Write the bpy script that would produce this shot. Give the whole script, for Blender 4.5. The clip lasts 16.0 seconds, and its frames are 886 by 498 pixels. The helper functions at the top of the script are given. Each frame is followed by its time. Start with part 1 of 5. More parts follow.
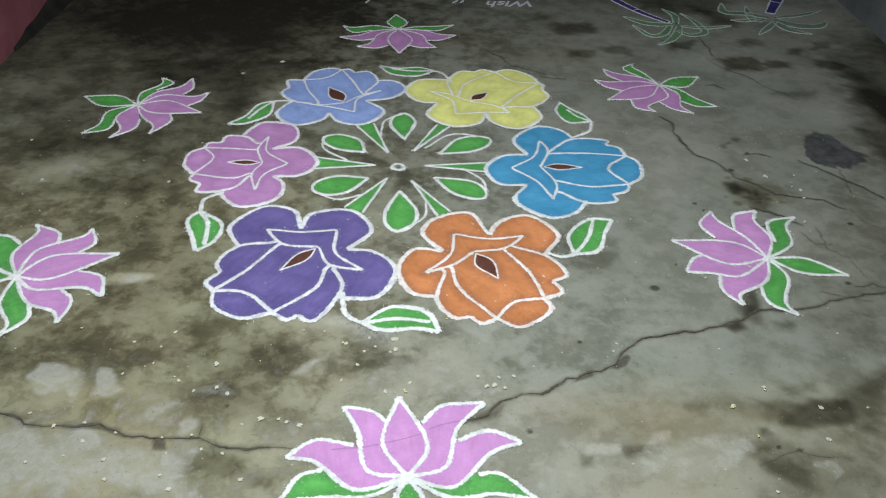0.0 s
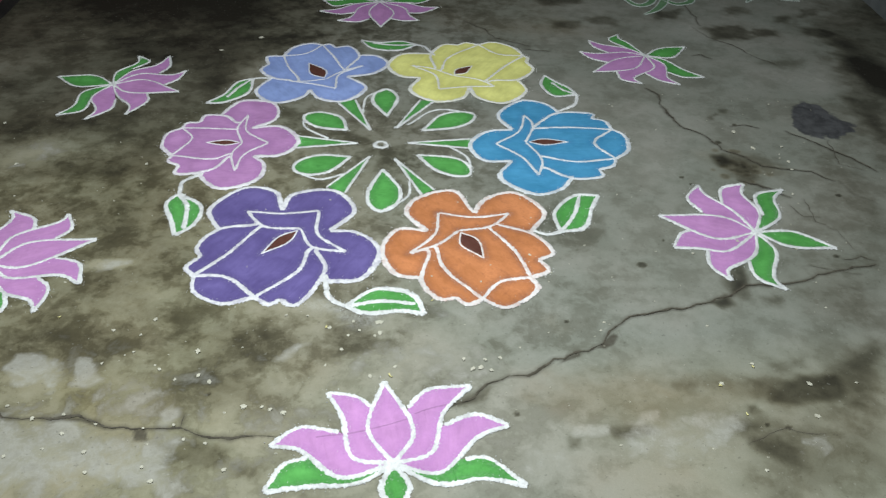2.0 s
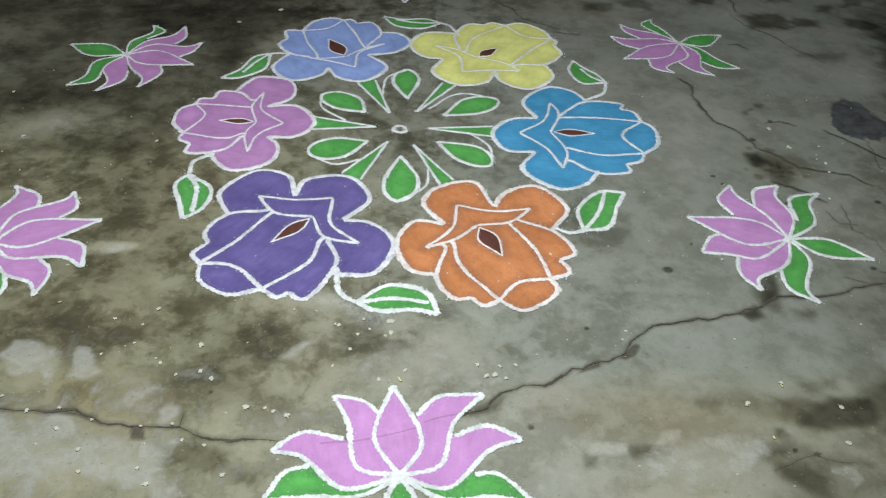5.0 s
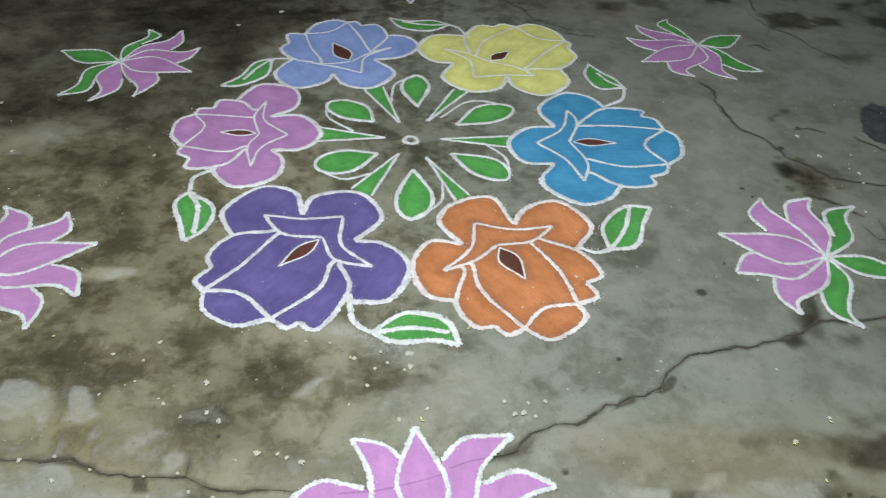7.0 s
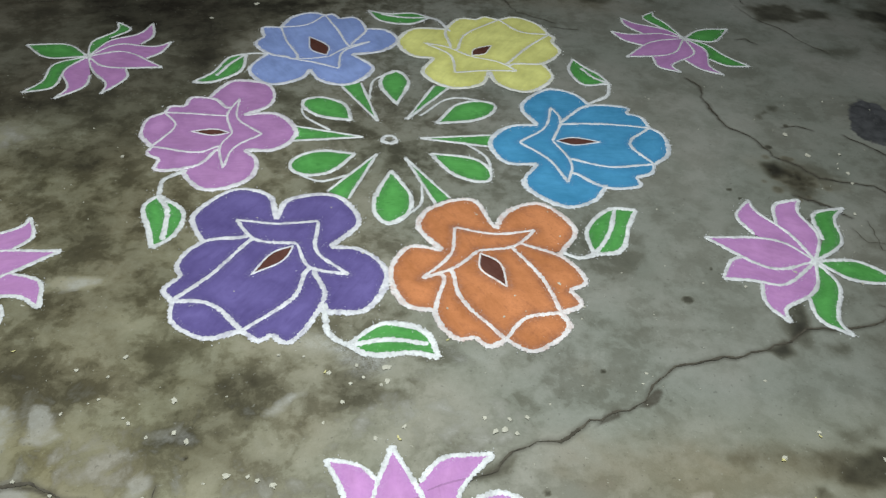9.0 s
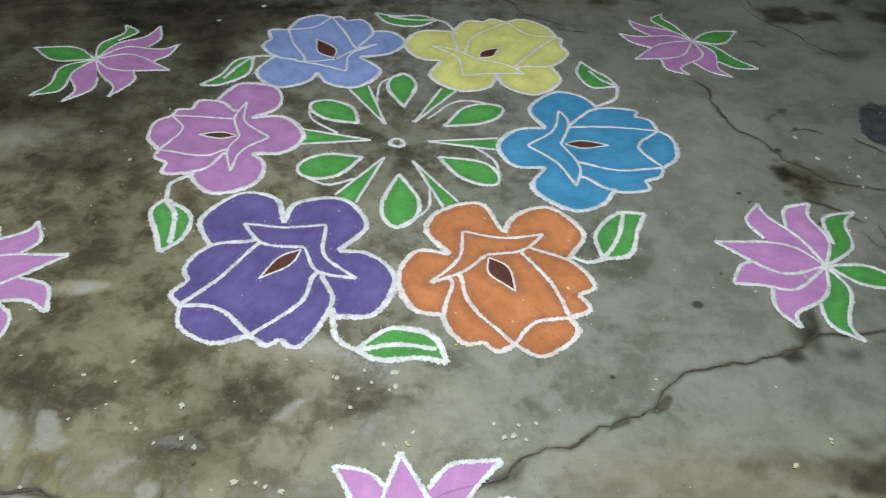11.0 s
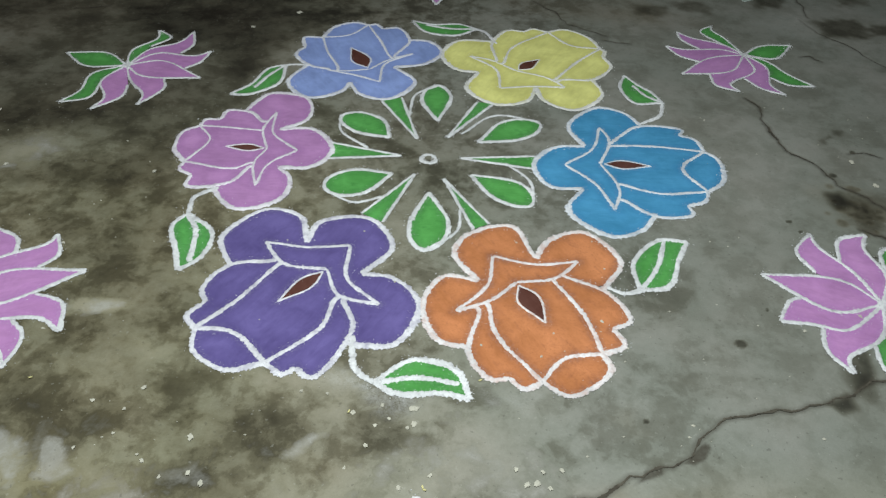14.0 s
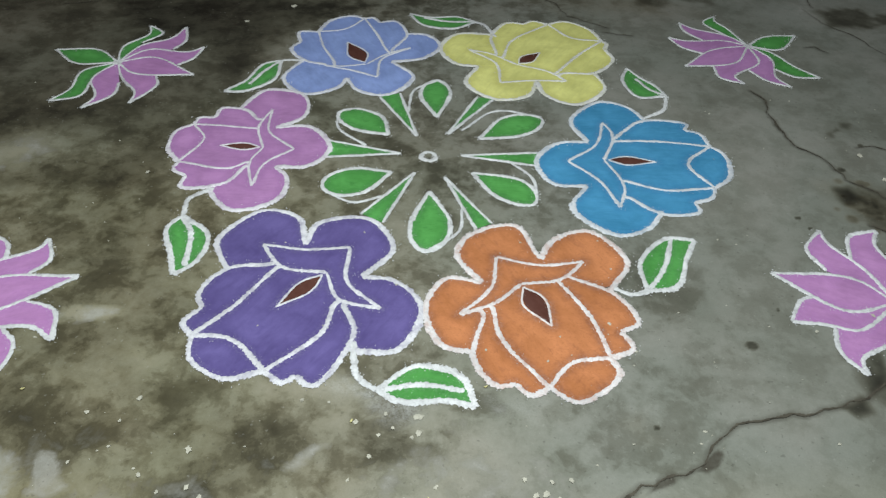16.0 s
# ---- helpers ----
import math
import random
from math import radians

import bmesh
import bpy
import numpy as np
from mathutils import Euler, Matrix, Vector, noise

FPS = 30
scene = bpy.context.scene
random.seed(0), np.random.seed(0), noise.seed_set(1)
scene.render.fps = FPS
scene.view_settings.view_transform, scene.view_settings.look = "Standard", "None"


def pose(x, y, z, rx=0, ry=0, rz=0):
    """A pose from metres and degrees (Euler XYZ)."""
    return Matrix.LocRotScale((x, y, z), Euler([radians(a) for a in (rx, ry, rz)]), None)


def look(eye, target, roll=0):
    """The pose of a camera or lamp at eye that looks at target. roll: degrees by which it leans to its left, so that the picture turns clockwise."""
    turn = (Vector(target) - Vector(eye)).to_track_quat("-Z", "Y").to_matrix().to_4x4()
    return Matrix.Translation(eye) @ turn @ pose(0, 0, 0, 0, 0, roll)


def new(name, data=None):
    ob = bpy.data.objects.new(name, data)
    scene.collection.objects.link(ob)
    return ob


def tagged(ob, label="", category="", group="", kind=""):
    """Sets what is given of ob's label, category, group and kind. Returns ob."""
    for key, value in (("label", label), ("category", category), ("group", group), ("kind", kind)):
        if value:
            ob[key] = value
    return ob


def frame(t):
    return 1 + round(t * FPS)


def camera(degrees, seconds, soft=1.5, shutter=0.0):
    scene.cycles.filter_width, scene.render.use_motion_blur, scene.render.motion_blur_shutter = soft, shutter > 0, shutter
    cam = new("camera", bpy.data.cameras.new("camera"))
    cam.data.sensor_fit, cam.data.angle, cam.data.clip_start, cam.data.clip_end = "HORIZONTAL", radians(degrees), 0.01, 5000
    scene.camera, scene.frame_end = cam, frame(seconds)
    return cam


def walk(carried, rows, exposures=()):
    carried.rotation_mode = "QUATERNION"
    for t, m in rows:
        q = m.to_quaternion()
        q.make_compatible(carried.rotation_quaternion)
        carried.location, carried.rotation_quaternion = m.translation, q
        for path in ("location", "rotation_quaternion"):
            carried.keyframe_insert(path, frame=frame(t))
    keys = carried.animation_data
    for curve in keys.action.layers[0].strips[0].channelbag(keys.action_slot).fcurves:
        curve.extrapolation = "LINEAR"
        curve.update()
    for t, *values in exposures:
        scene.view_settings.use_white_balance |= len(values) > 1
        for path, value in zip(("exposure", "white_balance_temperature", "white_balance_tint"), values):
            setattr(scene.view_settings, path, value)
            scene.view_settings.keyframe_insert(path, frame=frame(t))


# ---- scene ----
from mathutils import geometry

cam = camera(56.62, 16.0, soft=1.32)
PATH = [
    (0, (-0.0139, -2.4332, 1.3574), (0.1041, -0.7951, 0.2161), 2.157),
    (0.5, (-0.0136, -2.4348, 1.3608), (0.1057, -0.7998, 0.2151), 2.058),
    (1, (-0.0104, -2.4299, 1.3615), (0.1120, -0.8008, 0.2077), 1.914),
    (1.5, (-0.0022, -2.4161, 1.3575), (0.1333, -0.8016, 0.1849), 1.828),
    (2, (0.0027, -2.3915, 1.3560), (0.1453, -0.7956, 0.1591), 1.731),
    (2.5, (-0.0018, -2.3669, 1.3549), (0.1421, -0.7788, 0.1477), 1.751),
    (3, (-0.0155, -2.3437, 1.3540), (0.1302, -0.7588, 0.1428), 1.896),
    (5.3, (0.0068, -2.2482, 1.3477), (0.1080, -0.6952, 0.0915), 3.258),
    (5.5, (-0.0023, -2.2249, 1.3421), (0.0958, -0.6717, 0.0858), 3.138),
    (6, (-0.0215, -2.1756, 1.3324), (0.0858, -0.6298, 0.0678), 3.103),
    (6.5, (-0.0364, -2.1415, 1.3292), (0.0788, -0.6011, 0.0587), 3.128),
    (7, (-0.0490, -2.1238, 1.3256), (0.0701, -0.5833, 0.0556), 3.168),
    (7.5, (-0.0626, -2.1106, 1.3265), (0.0811, -0.5812, 0.0459), 3.543),
    (8, (-0.0569, -2.0773, 1.3112), (0.1041, -0.5524, 0.0271), 3.752),
    (8.5, (-0.0253, -2.0454, 1.3199), (0.1376, -0.5272, 0.0283), 3.865),
    (9, (-0.0294, -2.0386, 1.3216), (0.1252, -0.5228, 0.0260), 3.878),
    (11.5, (-0.0356, -2.0137, 1.3222), (0.0965, -0.4952, 0.0273), 3.428),
    (12, (-0.0341, -1.9902, 1.3163), (0.0769, -0.4685, 0.0232), 3.163),
    (12.5, (-0.0327, -1.9689, 1.3114), (0.0610, -0.4451, 0.0194), 3.090),
    (13, (-0.0246, -1.9496, 1.3083), (0.0504, -0.4267, 0.0140), 3.010),
    (13.5, (-0.0090, -1.9335, 1.3080), (0.0393, -0.4144, 0.0079), 2.894),
    (14, (0.0012, -1.9143, 1.3103), (0.0420, -0.3964, 0.0086), 2.765),
    (14.5, (-0.0128, -1.8846, 1.3084), (0.0295, -0.3662, 0.0074), 2.800),
    (15, (-0.0098, -1.8688, 1.2995), (0.0362, -0.3601, -0.0127), 2.618),
    (15.5, (-0.0075, -1.8611, 1.2990), (0.0434, -0.3593, -0.0208), 2.542),
    (16, (-0.0137, -1.8591, 1.2978), (0.0381, -0.3575, -0.0222), 2.508),
]
EXPOSURES = [(0, 0.0), (3.2, 0.0), (5.5, -0.06), (9.0, -0.14), (16.0, -0.15)]
walk(cam, [(t, look(eye, target, roll)) for t, eye, target, roll in PATH], EXPOSURES)

# ---- night sky and the yard lamps ----
world = bpy.data.worlds.new("night")
scene.world = world
world.use_nodes = True
background = world.node_tree.nodes["Background"]
background.inputs[0].default_value = (0.74, 0.79, 0.90, 1)
background.inputs[1].default_value = 0.075


def lamp(eye, target, energy, size, colour):
    data = bpy.data.lights.new("yard_light", "AREA")
    data.energy, data.size, data.color = energy, size, colour
    ob = new("yard_light", data)
    ob.matrix_world = look(eye, target)
    return ob


lamp((-0.10, -1.52, 2.36), (0.0, -0.5, 0), 91, 0.45, (0.93, 0.99, 1.0))


# ---- materials ----
def shader(name, rough=0.9):
    m = bpy.data.materials.new(name)
    m.use_nodes = True
    bsdf = m.node_tree.nodes["Principled BSDF"]
    bsdf.inputs["Roughness"].default_value = rough
    bsdf.inputs["Specular IOR Level"].default_value = 0.25
    return m, m.node_tree.nodes, m.node_tree.links, bsdf


def noise_tex(nodes, links, coord, scale, detail=5, rough=0.6, distort=0.0):
    n = nodes.new("ShaderNodeTexNoise")
    n.inputs["Scale"].default_value, n.inputs["Detail"].default_value = scale, detail
    n.inputs["Roughness"].default_value, n.inputs["Distortion"].default_value = rough, distort
    links.new(coord, n.inputs["Vector"])
    return n.outputs["Fac"]


def math_node(nodes, links, op, a, b, clamp=False):
    n = nodes.new("ShaderNodeMath")
    n.operation, n.use_clamp = op, clamp
    for k, v in enumerate((a, b)):
        if isinstance(v, (int, float)):
            n.inputs[k].default_value = v
        else:
            links.new(v, n.inputs[k])
    return n.outputs[0]


def ramp(nodes, links, fac, stops):
    n = nodes.new("ShaderNodeValToRGB")
    e = n.color_ramp.elements
    while len(e) < len(stops):
        e.new(0.5)
    for k, (pos, col) in enumerate(stops):
        e[k].position = pos
        e[k].color = (*col, 1) if isinstance(col, tuple) else (col, col, col, 1)
    links.new(fac, n.inputs[0])
    return n.outputs[0]


def mix(nodes, links, fac, a, b, blend="MIX"):
    n = nodes.new("ShaderNodeMix")
    n.data_type, n.blend_type = "RGBA", blend
    for sock, v in ((n.inputs[0], fac), (n.inputs[6], a), (n.inputs[7], b)):
        if isinstance(v, tuple):
            sock.default_value = (*v, 1)
        elif isinstance(v, (int, float)):
            sock.default_value = v
        else:
            links.new(v, sock)
    return n.outputs[2]


def bump(nodes, links, bsdf, height, strength, distance):
    n = nodes.new("ShaderNodeBump")
    n.inputs["Strength"].default_value, n.inputs["Distance"].default_value = strength, distance
    links.new(height, n.inputs["Height"])
    links.new(n.outputs[0], bsdf.inputs["Normal"])


def powder(name, colour, smudge, smudge_amount=0.35, grit=0.12, lumpy=0.22, thin=0.7, gaps=0.0):
    """Coloured rangoli powder rubbed on concrete by fingers: strokes, grains, thin edges, white dust beside the lines."""
    m, nodes, links, bsdf = shader(name, 0.95)
    bsdf.inputs["Specular IOR Level"].default_value = 0.1
    co = nodes.new("ShaderNodeNewGeometry").outputs["Position"]
    rubbed = nodes.new("ShaderNodeMapping")
    rubbed.inputs["Scale"].default_value = (11, 46, 1)
    links.new(nodes.new("ShaderNodeTexCoord").outputs["Object"], rubbed.inputs["Vector"])

    def attr(key):
        n = nodes.new("ShaderNodeAttribute")
        n.attribute_name = key
        return n.outputs["Fac"]

    def times(a, k):
        return math_node(nodes, links, "MULTIPLY", a, k)

    def plus(a, k):
        return math_node(nodes, links, "ADD", a, k)

    wide = noise_tex(nodes, links, co, 9, 4, 0.6, 0.4)
    fine = noise_tex(nodes, links, co, 170, 4, 0.75)
    streak = noise_tex(nodes, links, rubbed.outputs[0], 1.0, 5, 0.65, 0.8)
    clump = noise_tex(nodes, links, co, 44, 4, 0.65, 0.6)
    light = tuple(min(1, c * 1.14 + 0.02) for c in colour)
    deep = tuple(c * 0.78 for c in colour)
    col = mix(nodes, links, ramp(nodes, links, plus(times(wide, 0.62), times(streak, 0.38)), ((0.36, 0.0), (0.64, 1.0))), deep, light)
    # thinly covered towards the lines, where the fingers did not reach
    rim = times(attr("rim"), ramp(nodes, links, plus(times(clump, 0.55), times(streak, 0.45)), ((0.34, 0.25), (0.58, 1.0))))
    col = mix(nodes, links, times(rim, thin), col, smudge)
    worn = times(ramp(nodes, links, plus(times(streak, 0.6 - 4 * gaps), times(clump, 0.4 + 4 * gaps)), ((0.52 - gaps, 0.0), (0.70 - gaps, 1.0))), smudge_amount)
    col = mix(nodes, links, worn, col, smudge)
    spots = times(ramp(nodes, links, fine, ((0.3, 1.0), (0.47, 0.0))), grit)
    col = mix(nodes, links, spots, col, tuple(c * 0.55 for c in colour))
    # white grains strewn in from the lines
    strewn = times(times(attr("strewn"), 0.22), ramp(nodes, links, plus(times(fine, 0.7), times(clump, 0.3)), ((0.46, 0.0), (0.62, 1.0))))
    col = mix(nodes, links, strewn, col, tuple(0.55 * 0.76 + 0.45 * c for c in colour))
    links.new(col, bsdf.inputs["Base Color"])
    bump(nodes, links, bsdf, plus(times(fine, 0.7), times(clump, 0.5)), lumpy, 0.0018)
    return m


WHITE = powder("white_powder", (0.74, 0.76, 0.755), (0.36, 0.36, 0.36), 0.75, 0.68, 0.9, 0.0, 0.05)
FAINT = powder("faint_white_powder", (0.44, 0.50, 0.45), (0.20, 0.22, 0.19), 0.6, 0.5)
GREEN = powder("green_powder", (0.092, 0.355, 0.078), (0.030, 0.15, 0.030), 0.6)
LOTUS = powder("lilac_powder", (0.50, 0.245, 0.50), (0.40, 0.18, 0.43), 0.4)
BROWN = powder("brown_powder", (0.098, 0.034, 0.023), (0.06, 0.022, 0.015), 0.4)
INDIGO = powder("indigo_powder", (0.045, 0.035, 0.17), (0.03, 0.025, 0.1), 0.4)
PETAL = {
    "purple": powder("violet_powder", (0.120, 0.094, 0.275), (0.070, 0.052, 0.18), 0.4),
    "orange": powder("orange_powder", (0.545, 0.207, 0.078), (0.21, 0.074, 0.036), 0.6, 0.45, 0.4, 0.7),
    "blue": powder("blue_powder", (0.058, 0.285, 0.50), (0.03, 0.19, 0.39), 0.3),
    "lightblue": powder("pale_blue_powder", (0.265, 0.365, 0.69), (0.18, 0.25, 0.54), 0.3),
    "yellow": powder("yellow_powder", (0.75, 0.75, 0.25), (0.54, 0.52, 0.14), 0.3),
    "pink": powder("pink_powder", (0.45, 0.225, 0.46), (0.34, 0.15, 0.37), 0.3),
}
# white lines pick up a little of the colour they run through
TINTED = {}
for key, c in (("purple", (0.135, 0.103, 0.30)), ("orange", (0.60, 0.22, 0.09)), ("blue", (0.10, 0.30, 0.50)), ("lightblue", (0.30, 0.38, 0.68)), ("yellow", (0.74, 0.73, 0.30)), ("pink", (0.46, 0.26, 0.47))):
    w = tuple(0.90 * a + 0.10 * k for a, k in zip((0.78, 0.79, 0.79), c))
    TINTED[key] = powder(f"white_powder_over_{key}", w, tuple(0.34 * a + 0.42 * k for a, k in zip(w, c)), 0.75, 0.68, 0.9, 0.0, 0.05)
COLOUR_WORD = {"purple": "violet", "orange": "orange", "blue": "sky blue", "lightblue": "pale periwinkle blue", "yellow": "lemon yellow", "pink": "mauve pink"}


def concrete():
    m, nodes, links, bsdf = shader("stained_concrete", 0.72)
    co = nodes.new("ShaderNodeNewGeometry").outputs["Position"]

    def attr(name):
        n = nodes.new("ShaderNodeAttribute")
        n.attribute_name = name
        return n.outputs["Fac"]

    def times(a, k):
        return math_node(nodes, links, "MULTIPLY", a, k)

    def plus(a, k):
        return math_node(nodes, links, "ADD", a, k)

    cloud = noise_tex(nodes, links, co, 2.6, 5, 0.55, 0.1)
    blotch = noise_tex(nodes, links, co, 7.0, 5, 0.55, 0.3)
    flake = noise_tex(nodes, links, co, 19, 6, 0.62, 0.35)
    mottle = noise_tex(nodes, links, co, 52, 5, 0.66, 0.1)
    grain = noise_tex(nodes, links, co, 260, 3, 0.7)
    pits = noise_tex(nodes, links, co, 95, 2, 0.5)
    # how far old damp and moss, and dim light put into the colour, darken the cement
    rag = plus(times(plus(blotch, -0.5), 3.5), plus(times(plus(flake, -0.5), 2.5), times(plus(mottle, -0.5), 0.9)))
    # mildew ends in crisp, broken margins
    margin = ramp(nodes, links, plus(times(blotch, 0.5), plus(times(flake, 0.38), times(mottle, 0.12))), ((0.470, 0.0), (0.496, 0.45), (0.524, 0.55), (0.545, 1.0)))
    rag = plus(times(rag, 0.72), times(plus(margin, -0.5), 0.62))
    darkness = plus(times(attr("damp"), 5.0), plus(times(rag, attr("patchy")), times(plus(cloud, -0.5), 1.2)))
    depth = times(plus(darkness, 0.8), 0.27)
    col = ramp(nodes, links, depth, ((0.0, (0.272, 0.272, 0.236)), (0.22, (0.205, 0.207, 0.172)), (0.42, (0.131, 0.128, 0.100)), (0.62, (0.076, 0.073, 0.054)), (0.82, (0.041, 0.039, 0.029)), (1.0, (0.020, 0.018, 0.013))))
    # greener, yellower and warmer drifts
    col = mix(nodes, links, ramp(nodes, links, cloud, ((0.40, 0.0), (0.60, 1.0))), col, mix(nodes, links, 0.6, col, (0.93, 1.0, 1.0), "MULTIPLY"))
    col = mix(nodes, links, times(attr("olive"), plus(times(flake, 0.6), 0.62)), col, mix(nodes, links, 1.0, col, (1.06, 0.95, 0.68), "MULTIPLY"))
    # bare, rubbed cement with broken edges
    some = math_node(nodes, links, "MULTIPLY", attr("bare"), 6.0, True)
    bare = plus(attr("bare"), times(some, plus(times(plus(blotch, -0.5), 1.6), times(plus(flake, -0.5), 2.0))))
    bare = times(ramp(nodes, links, bare, ((0.16, 0.0), (0.60, 1.0))), 0.64)
    col = mix(nodes, links, bare, col, mix(nodes, links, ramp(nodes, links, mottle, ((0.4, 0.0), (0.6, 1.0))), (0.340, 0.337, 0.296), (0.400, 0.400, 0.360)))
    # rust, tar, packed dirt in the cracks
    rust = math_node(nodes, links, "MULTIPLY", attr("rust"), plus(times(blotch, 1.6), times(flake, 0.6)), True)
    col = mix(nodes, links, times(rust, 0.55), col, mix(nodes, links, 0.75, col, (0.78, 0.60, 0.40), "MULTIPLY"))
    tar = ramp(nodes, links, plus(attr("tar"), plus(times(plus(blotch, -0.5), 0.9), times(plus(flake, -0.5), 0.9))), ((0.36, 0.0), (0.52, 0.92)))
    col = mix(nodes, links, tar, col, mix(nodes, links, ramp(nodes, links, flake, ((0.4, 0.0), (0.6, 1.0))), (0.036, 0.037, 0.042), (0.078, 0.080, 0.086)))
    gap = math_node(nodes, links, "MULTIPLY", attr("crack"), plus(times(pits, 0.5), 0.65), True)
    col = mix(nodes, links, gap, col, (0.060, 0.053, 0.039))
    # white powder trodden into the surface
    dust = times(attr("dust"), ramp(nodes, links, plus(times(mottle, 0.6), times(grain, 0.4)), ((0.38, 0.1), (0.62, 1.0))))
    col = mix(nodes, links, dust, col, (0.62, 0.64, 0.62))
    specks = ramp(nodes, links, pits, ((0.27, 1.0), (0.33, 0.0)))
    col = mix(nodes, links, times(specks, 0.3), col, (0.048, 0.045, 0.035))
    chips = ramp(nodes, links, pits, ((0.69, 0.0), (0.74, 1.0)))
    col = mix(nodes, links, times(chips, 0.2), col, (0.405, 0.410, 0.360))
    col = mix(nodes, links, 0.06, col, ramp(nodes, links, grain, ((0.25, 0.0), (0.75, 1.0))), "OVERLAY")
    links.new(col, bsdf.inputs["Base Color"])
    links.new(ramp(nodes, links, mottle, ((0.3, 0.78), (0.7, 0.9))), bsdf.inputs["Roughness"])
    bsdf.inputs["Specular IOR Level"].default_value = 0.18
    height = plus(times(flake, 1.3), plus(times(mottle, 0.8), times(grain, 0.3)))
    bump(nodes, links, bsdf, height, 0.13, 0.004)
    return m


CONCRETE = concrete()


def plaster(name, a, b, scale):
    m, nodes, links, bsdf = shader(name, 0.85)
    co = nodes.new("ShaderNodeNewGeometry").outputs["Position"]
    wide = noise_tex(nodes, links, co, scale, 6, 0.65, 0.4)
    fine = noise_tex(nodes, links, co, 60, 4, 0.7)
    col = mix(nodes, links, ramp(nodes, links, wide, ((0.35, 0.0), (0.65, 1.0))), a, b)
    links.new(col, bsdf.inputs["Base Color"])
    bump(nodes, links, bsdf, fine, 0.4, 0.004)
    return m


PINK_WALL = plaster("pink_limewash", (0.21, 0.062, 0.080), (0.30, 0.105, 0.125), 5)
GREY_WALL = plaster("grey_cement_plaster", (0.10, 0.115, 0.115), (0.16, 0.175, 0.175), 4)


# ---- building helpers ----
def part(name, bm, material, parent=None, label=""):
    me = bpy.data.meshes.new(name)
    bm.to_mesh(me)
    bm.free()
    me.materials.append(material)
    ob = new(name, me)
    if parent is not None:
        ob.parent = parent
    if label:
        ob["label"] = label
    return ob


def spline(points, step=0.0024):
    """A smooth curve through the handles, sampled evenly."""
    p = [Vector(q) for q in points]
    if len(p) == 2:
        n = max(2, int((p[1] - p[0]).length / step))
        return [p[0].lerp(p[1], k / n) for k in range(n + 1)]
    ends = [p[0] * 2 - p[1]] + p + [p[-1] * 2 - p[-2]]
    out = []
    for k in range(1, len(ends) - 2):
        a, b, c, d = ends[k - 1 : k + 3]
        # centripetal knots keep uneven handles from looping
        t1 = max((b - a).length, 1e-4) ** 0.5
        t2 = t1 + max((c - b).length, 1e-4) ** 0.5
        t3 = t2 + max((d - c).length, 1e-4) ** 0.5
        n = max(2, int((c - b).length / step))
        for s in range(n):
            t = t1 + (t2 - t1) * s / n
            a1 = a.lerp(b, t / t1)
            a2 = b.lerp(c, (t - t1) / (t2 - t1))
            a3 = c.lerp(d, (t - t2) / (t3 - t2))
            b1 = a1.lerp(a2, t / t2)
            b2 = a2.lerp(a3, (t - t1) / (t3 - t1))
            out.append(b1.lerp(b2, (t - t1) / (t2 - t1)))
    out.append(p[-1].copy())
    return out


def bow(a, b, sag):
    """Three handles of a stroke from a to b that bows to its left by sag of its length."""
    a, b = Vector(a), Vector(b)
    d = b - a
    return [a, (a + b) / 2 + Vector((-d.y, d.x)) * sag, b]


def stroke(bm, pts, width, height=0.0026, base=0.0, seed=0.0):
    """One trickled line of powder: a low ridge with a ragged edge, thicker and thinner along its way."""
    n = len(pts)
    rows, along = [], 0.0
    for k, p in enumerate(pts):
        t = pts[min(k + 1, n - 1)] - pts[max(k - 1, 0)]
        t = t.normalized() if t.length > 1e-7 else Vector((1, 0))
        side = Vector((-t.y, t.x))
        if k:
            along += (p - pts[k - 1]).length
        swell = 1.04 + 0.36 * noise.noise((along * 13, seed, 0.3)) + 0.16 * noise.noise((along * 60, seed, 4.1))
        lump = [0.24 * noise.noise((along * 190, seed, z)) + 0.15 * noise.noise((along * 75, seed, z)) for z in (6.7, 8.2)]
        end = min(1.0, 0.70 + 0.15 * min(k, n - 1 - k))
        wl = width / 2 * swell * end * (1.0 + lump[0] + random.uniform(-0.30, 0.34))
        wr = width / 2 * swell * end * (1.0 + lump[1] + random.uniform(-0.30, 0.34))
        drift = side * (0.0012 * noise.noise((along * 22, seed, 9.0)))
        h = height * (0.8 + 0.4 * random.random()) * end
        row = []
        for off, z in ((-wl, 0.0), (-wl * 0.6, h * 0.75), (0.0, h), (wr * 0.6, h * 0.75), (wr, 0.0)):
            q = p + drift + side * off
            row.append(bm.verts.new((q.x, q.y, base + z)))
        rows.append(row)
    for r0, r1 in zip(rows, rows[1:]):
        for j in range(4):
            f = bm.faces.new((r0[j], r0[j + 1], r1[j + 1], r1[j]))
            f.smooth = True
    for row in (rows[0], rows[-1]):
        bm.faces.new(row if row is rows[-1] else row[::-1])


GRAINS = []
LINE = [WHITE]
HERE = [Matrix()]


def outline(parent, strokes, width, material=None, name="outline", label=""):
    for s in strokes:
        if material is None:
            for q in spline(s, 0.008):
                DRAWN.append((q.x, q.y))
                for side in range(3):
                    off = Vector((random.gauss(0, 1), random.gauss(0, 1))) * width * 0.62
                    GRAINS.append(HERE[0] @ Vector((q.x + off.x, q.y + off.y, 0.0)))
        bm = bmesh.new()
        stroke(bm, spline(s), width, seed=random.uniform(0, 90))
        part(name, bm, material or LINE[0], parent, label)


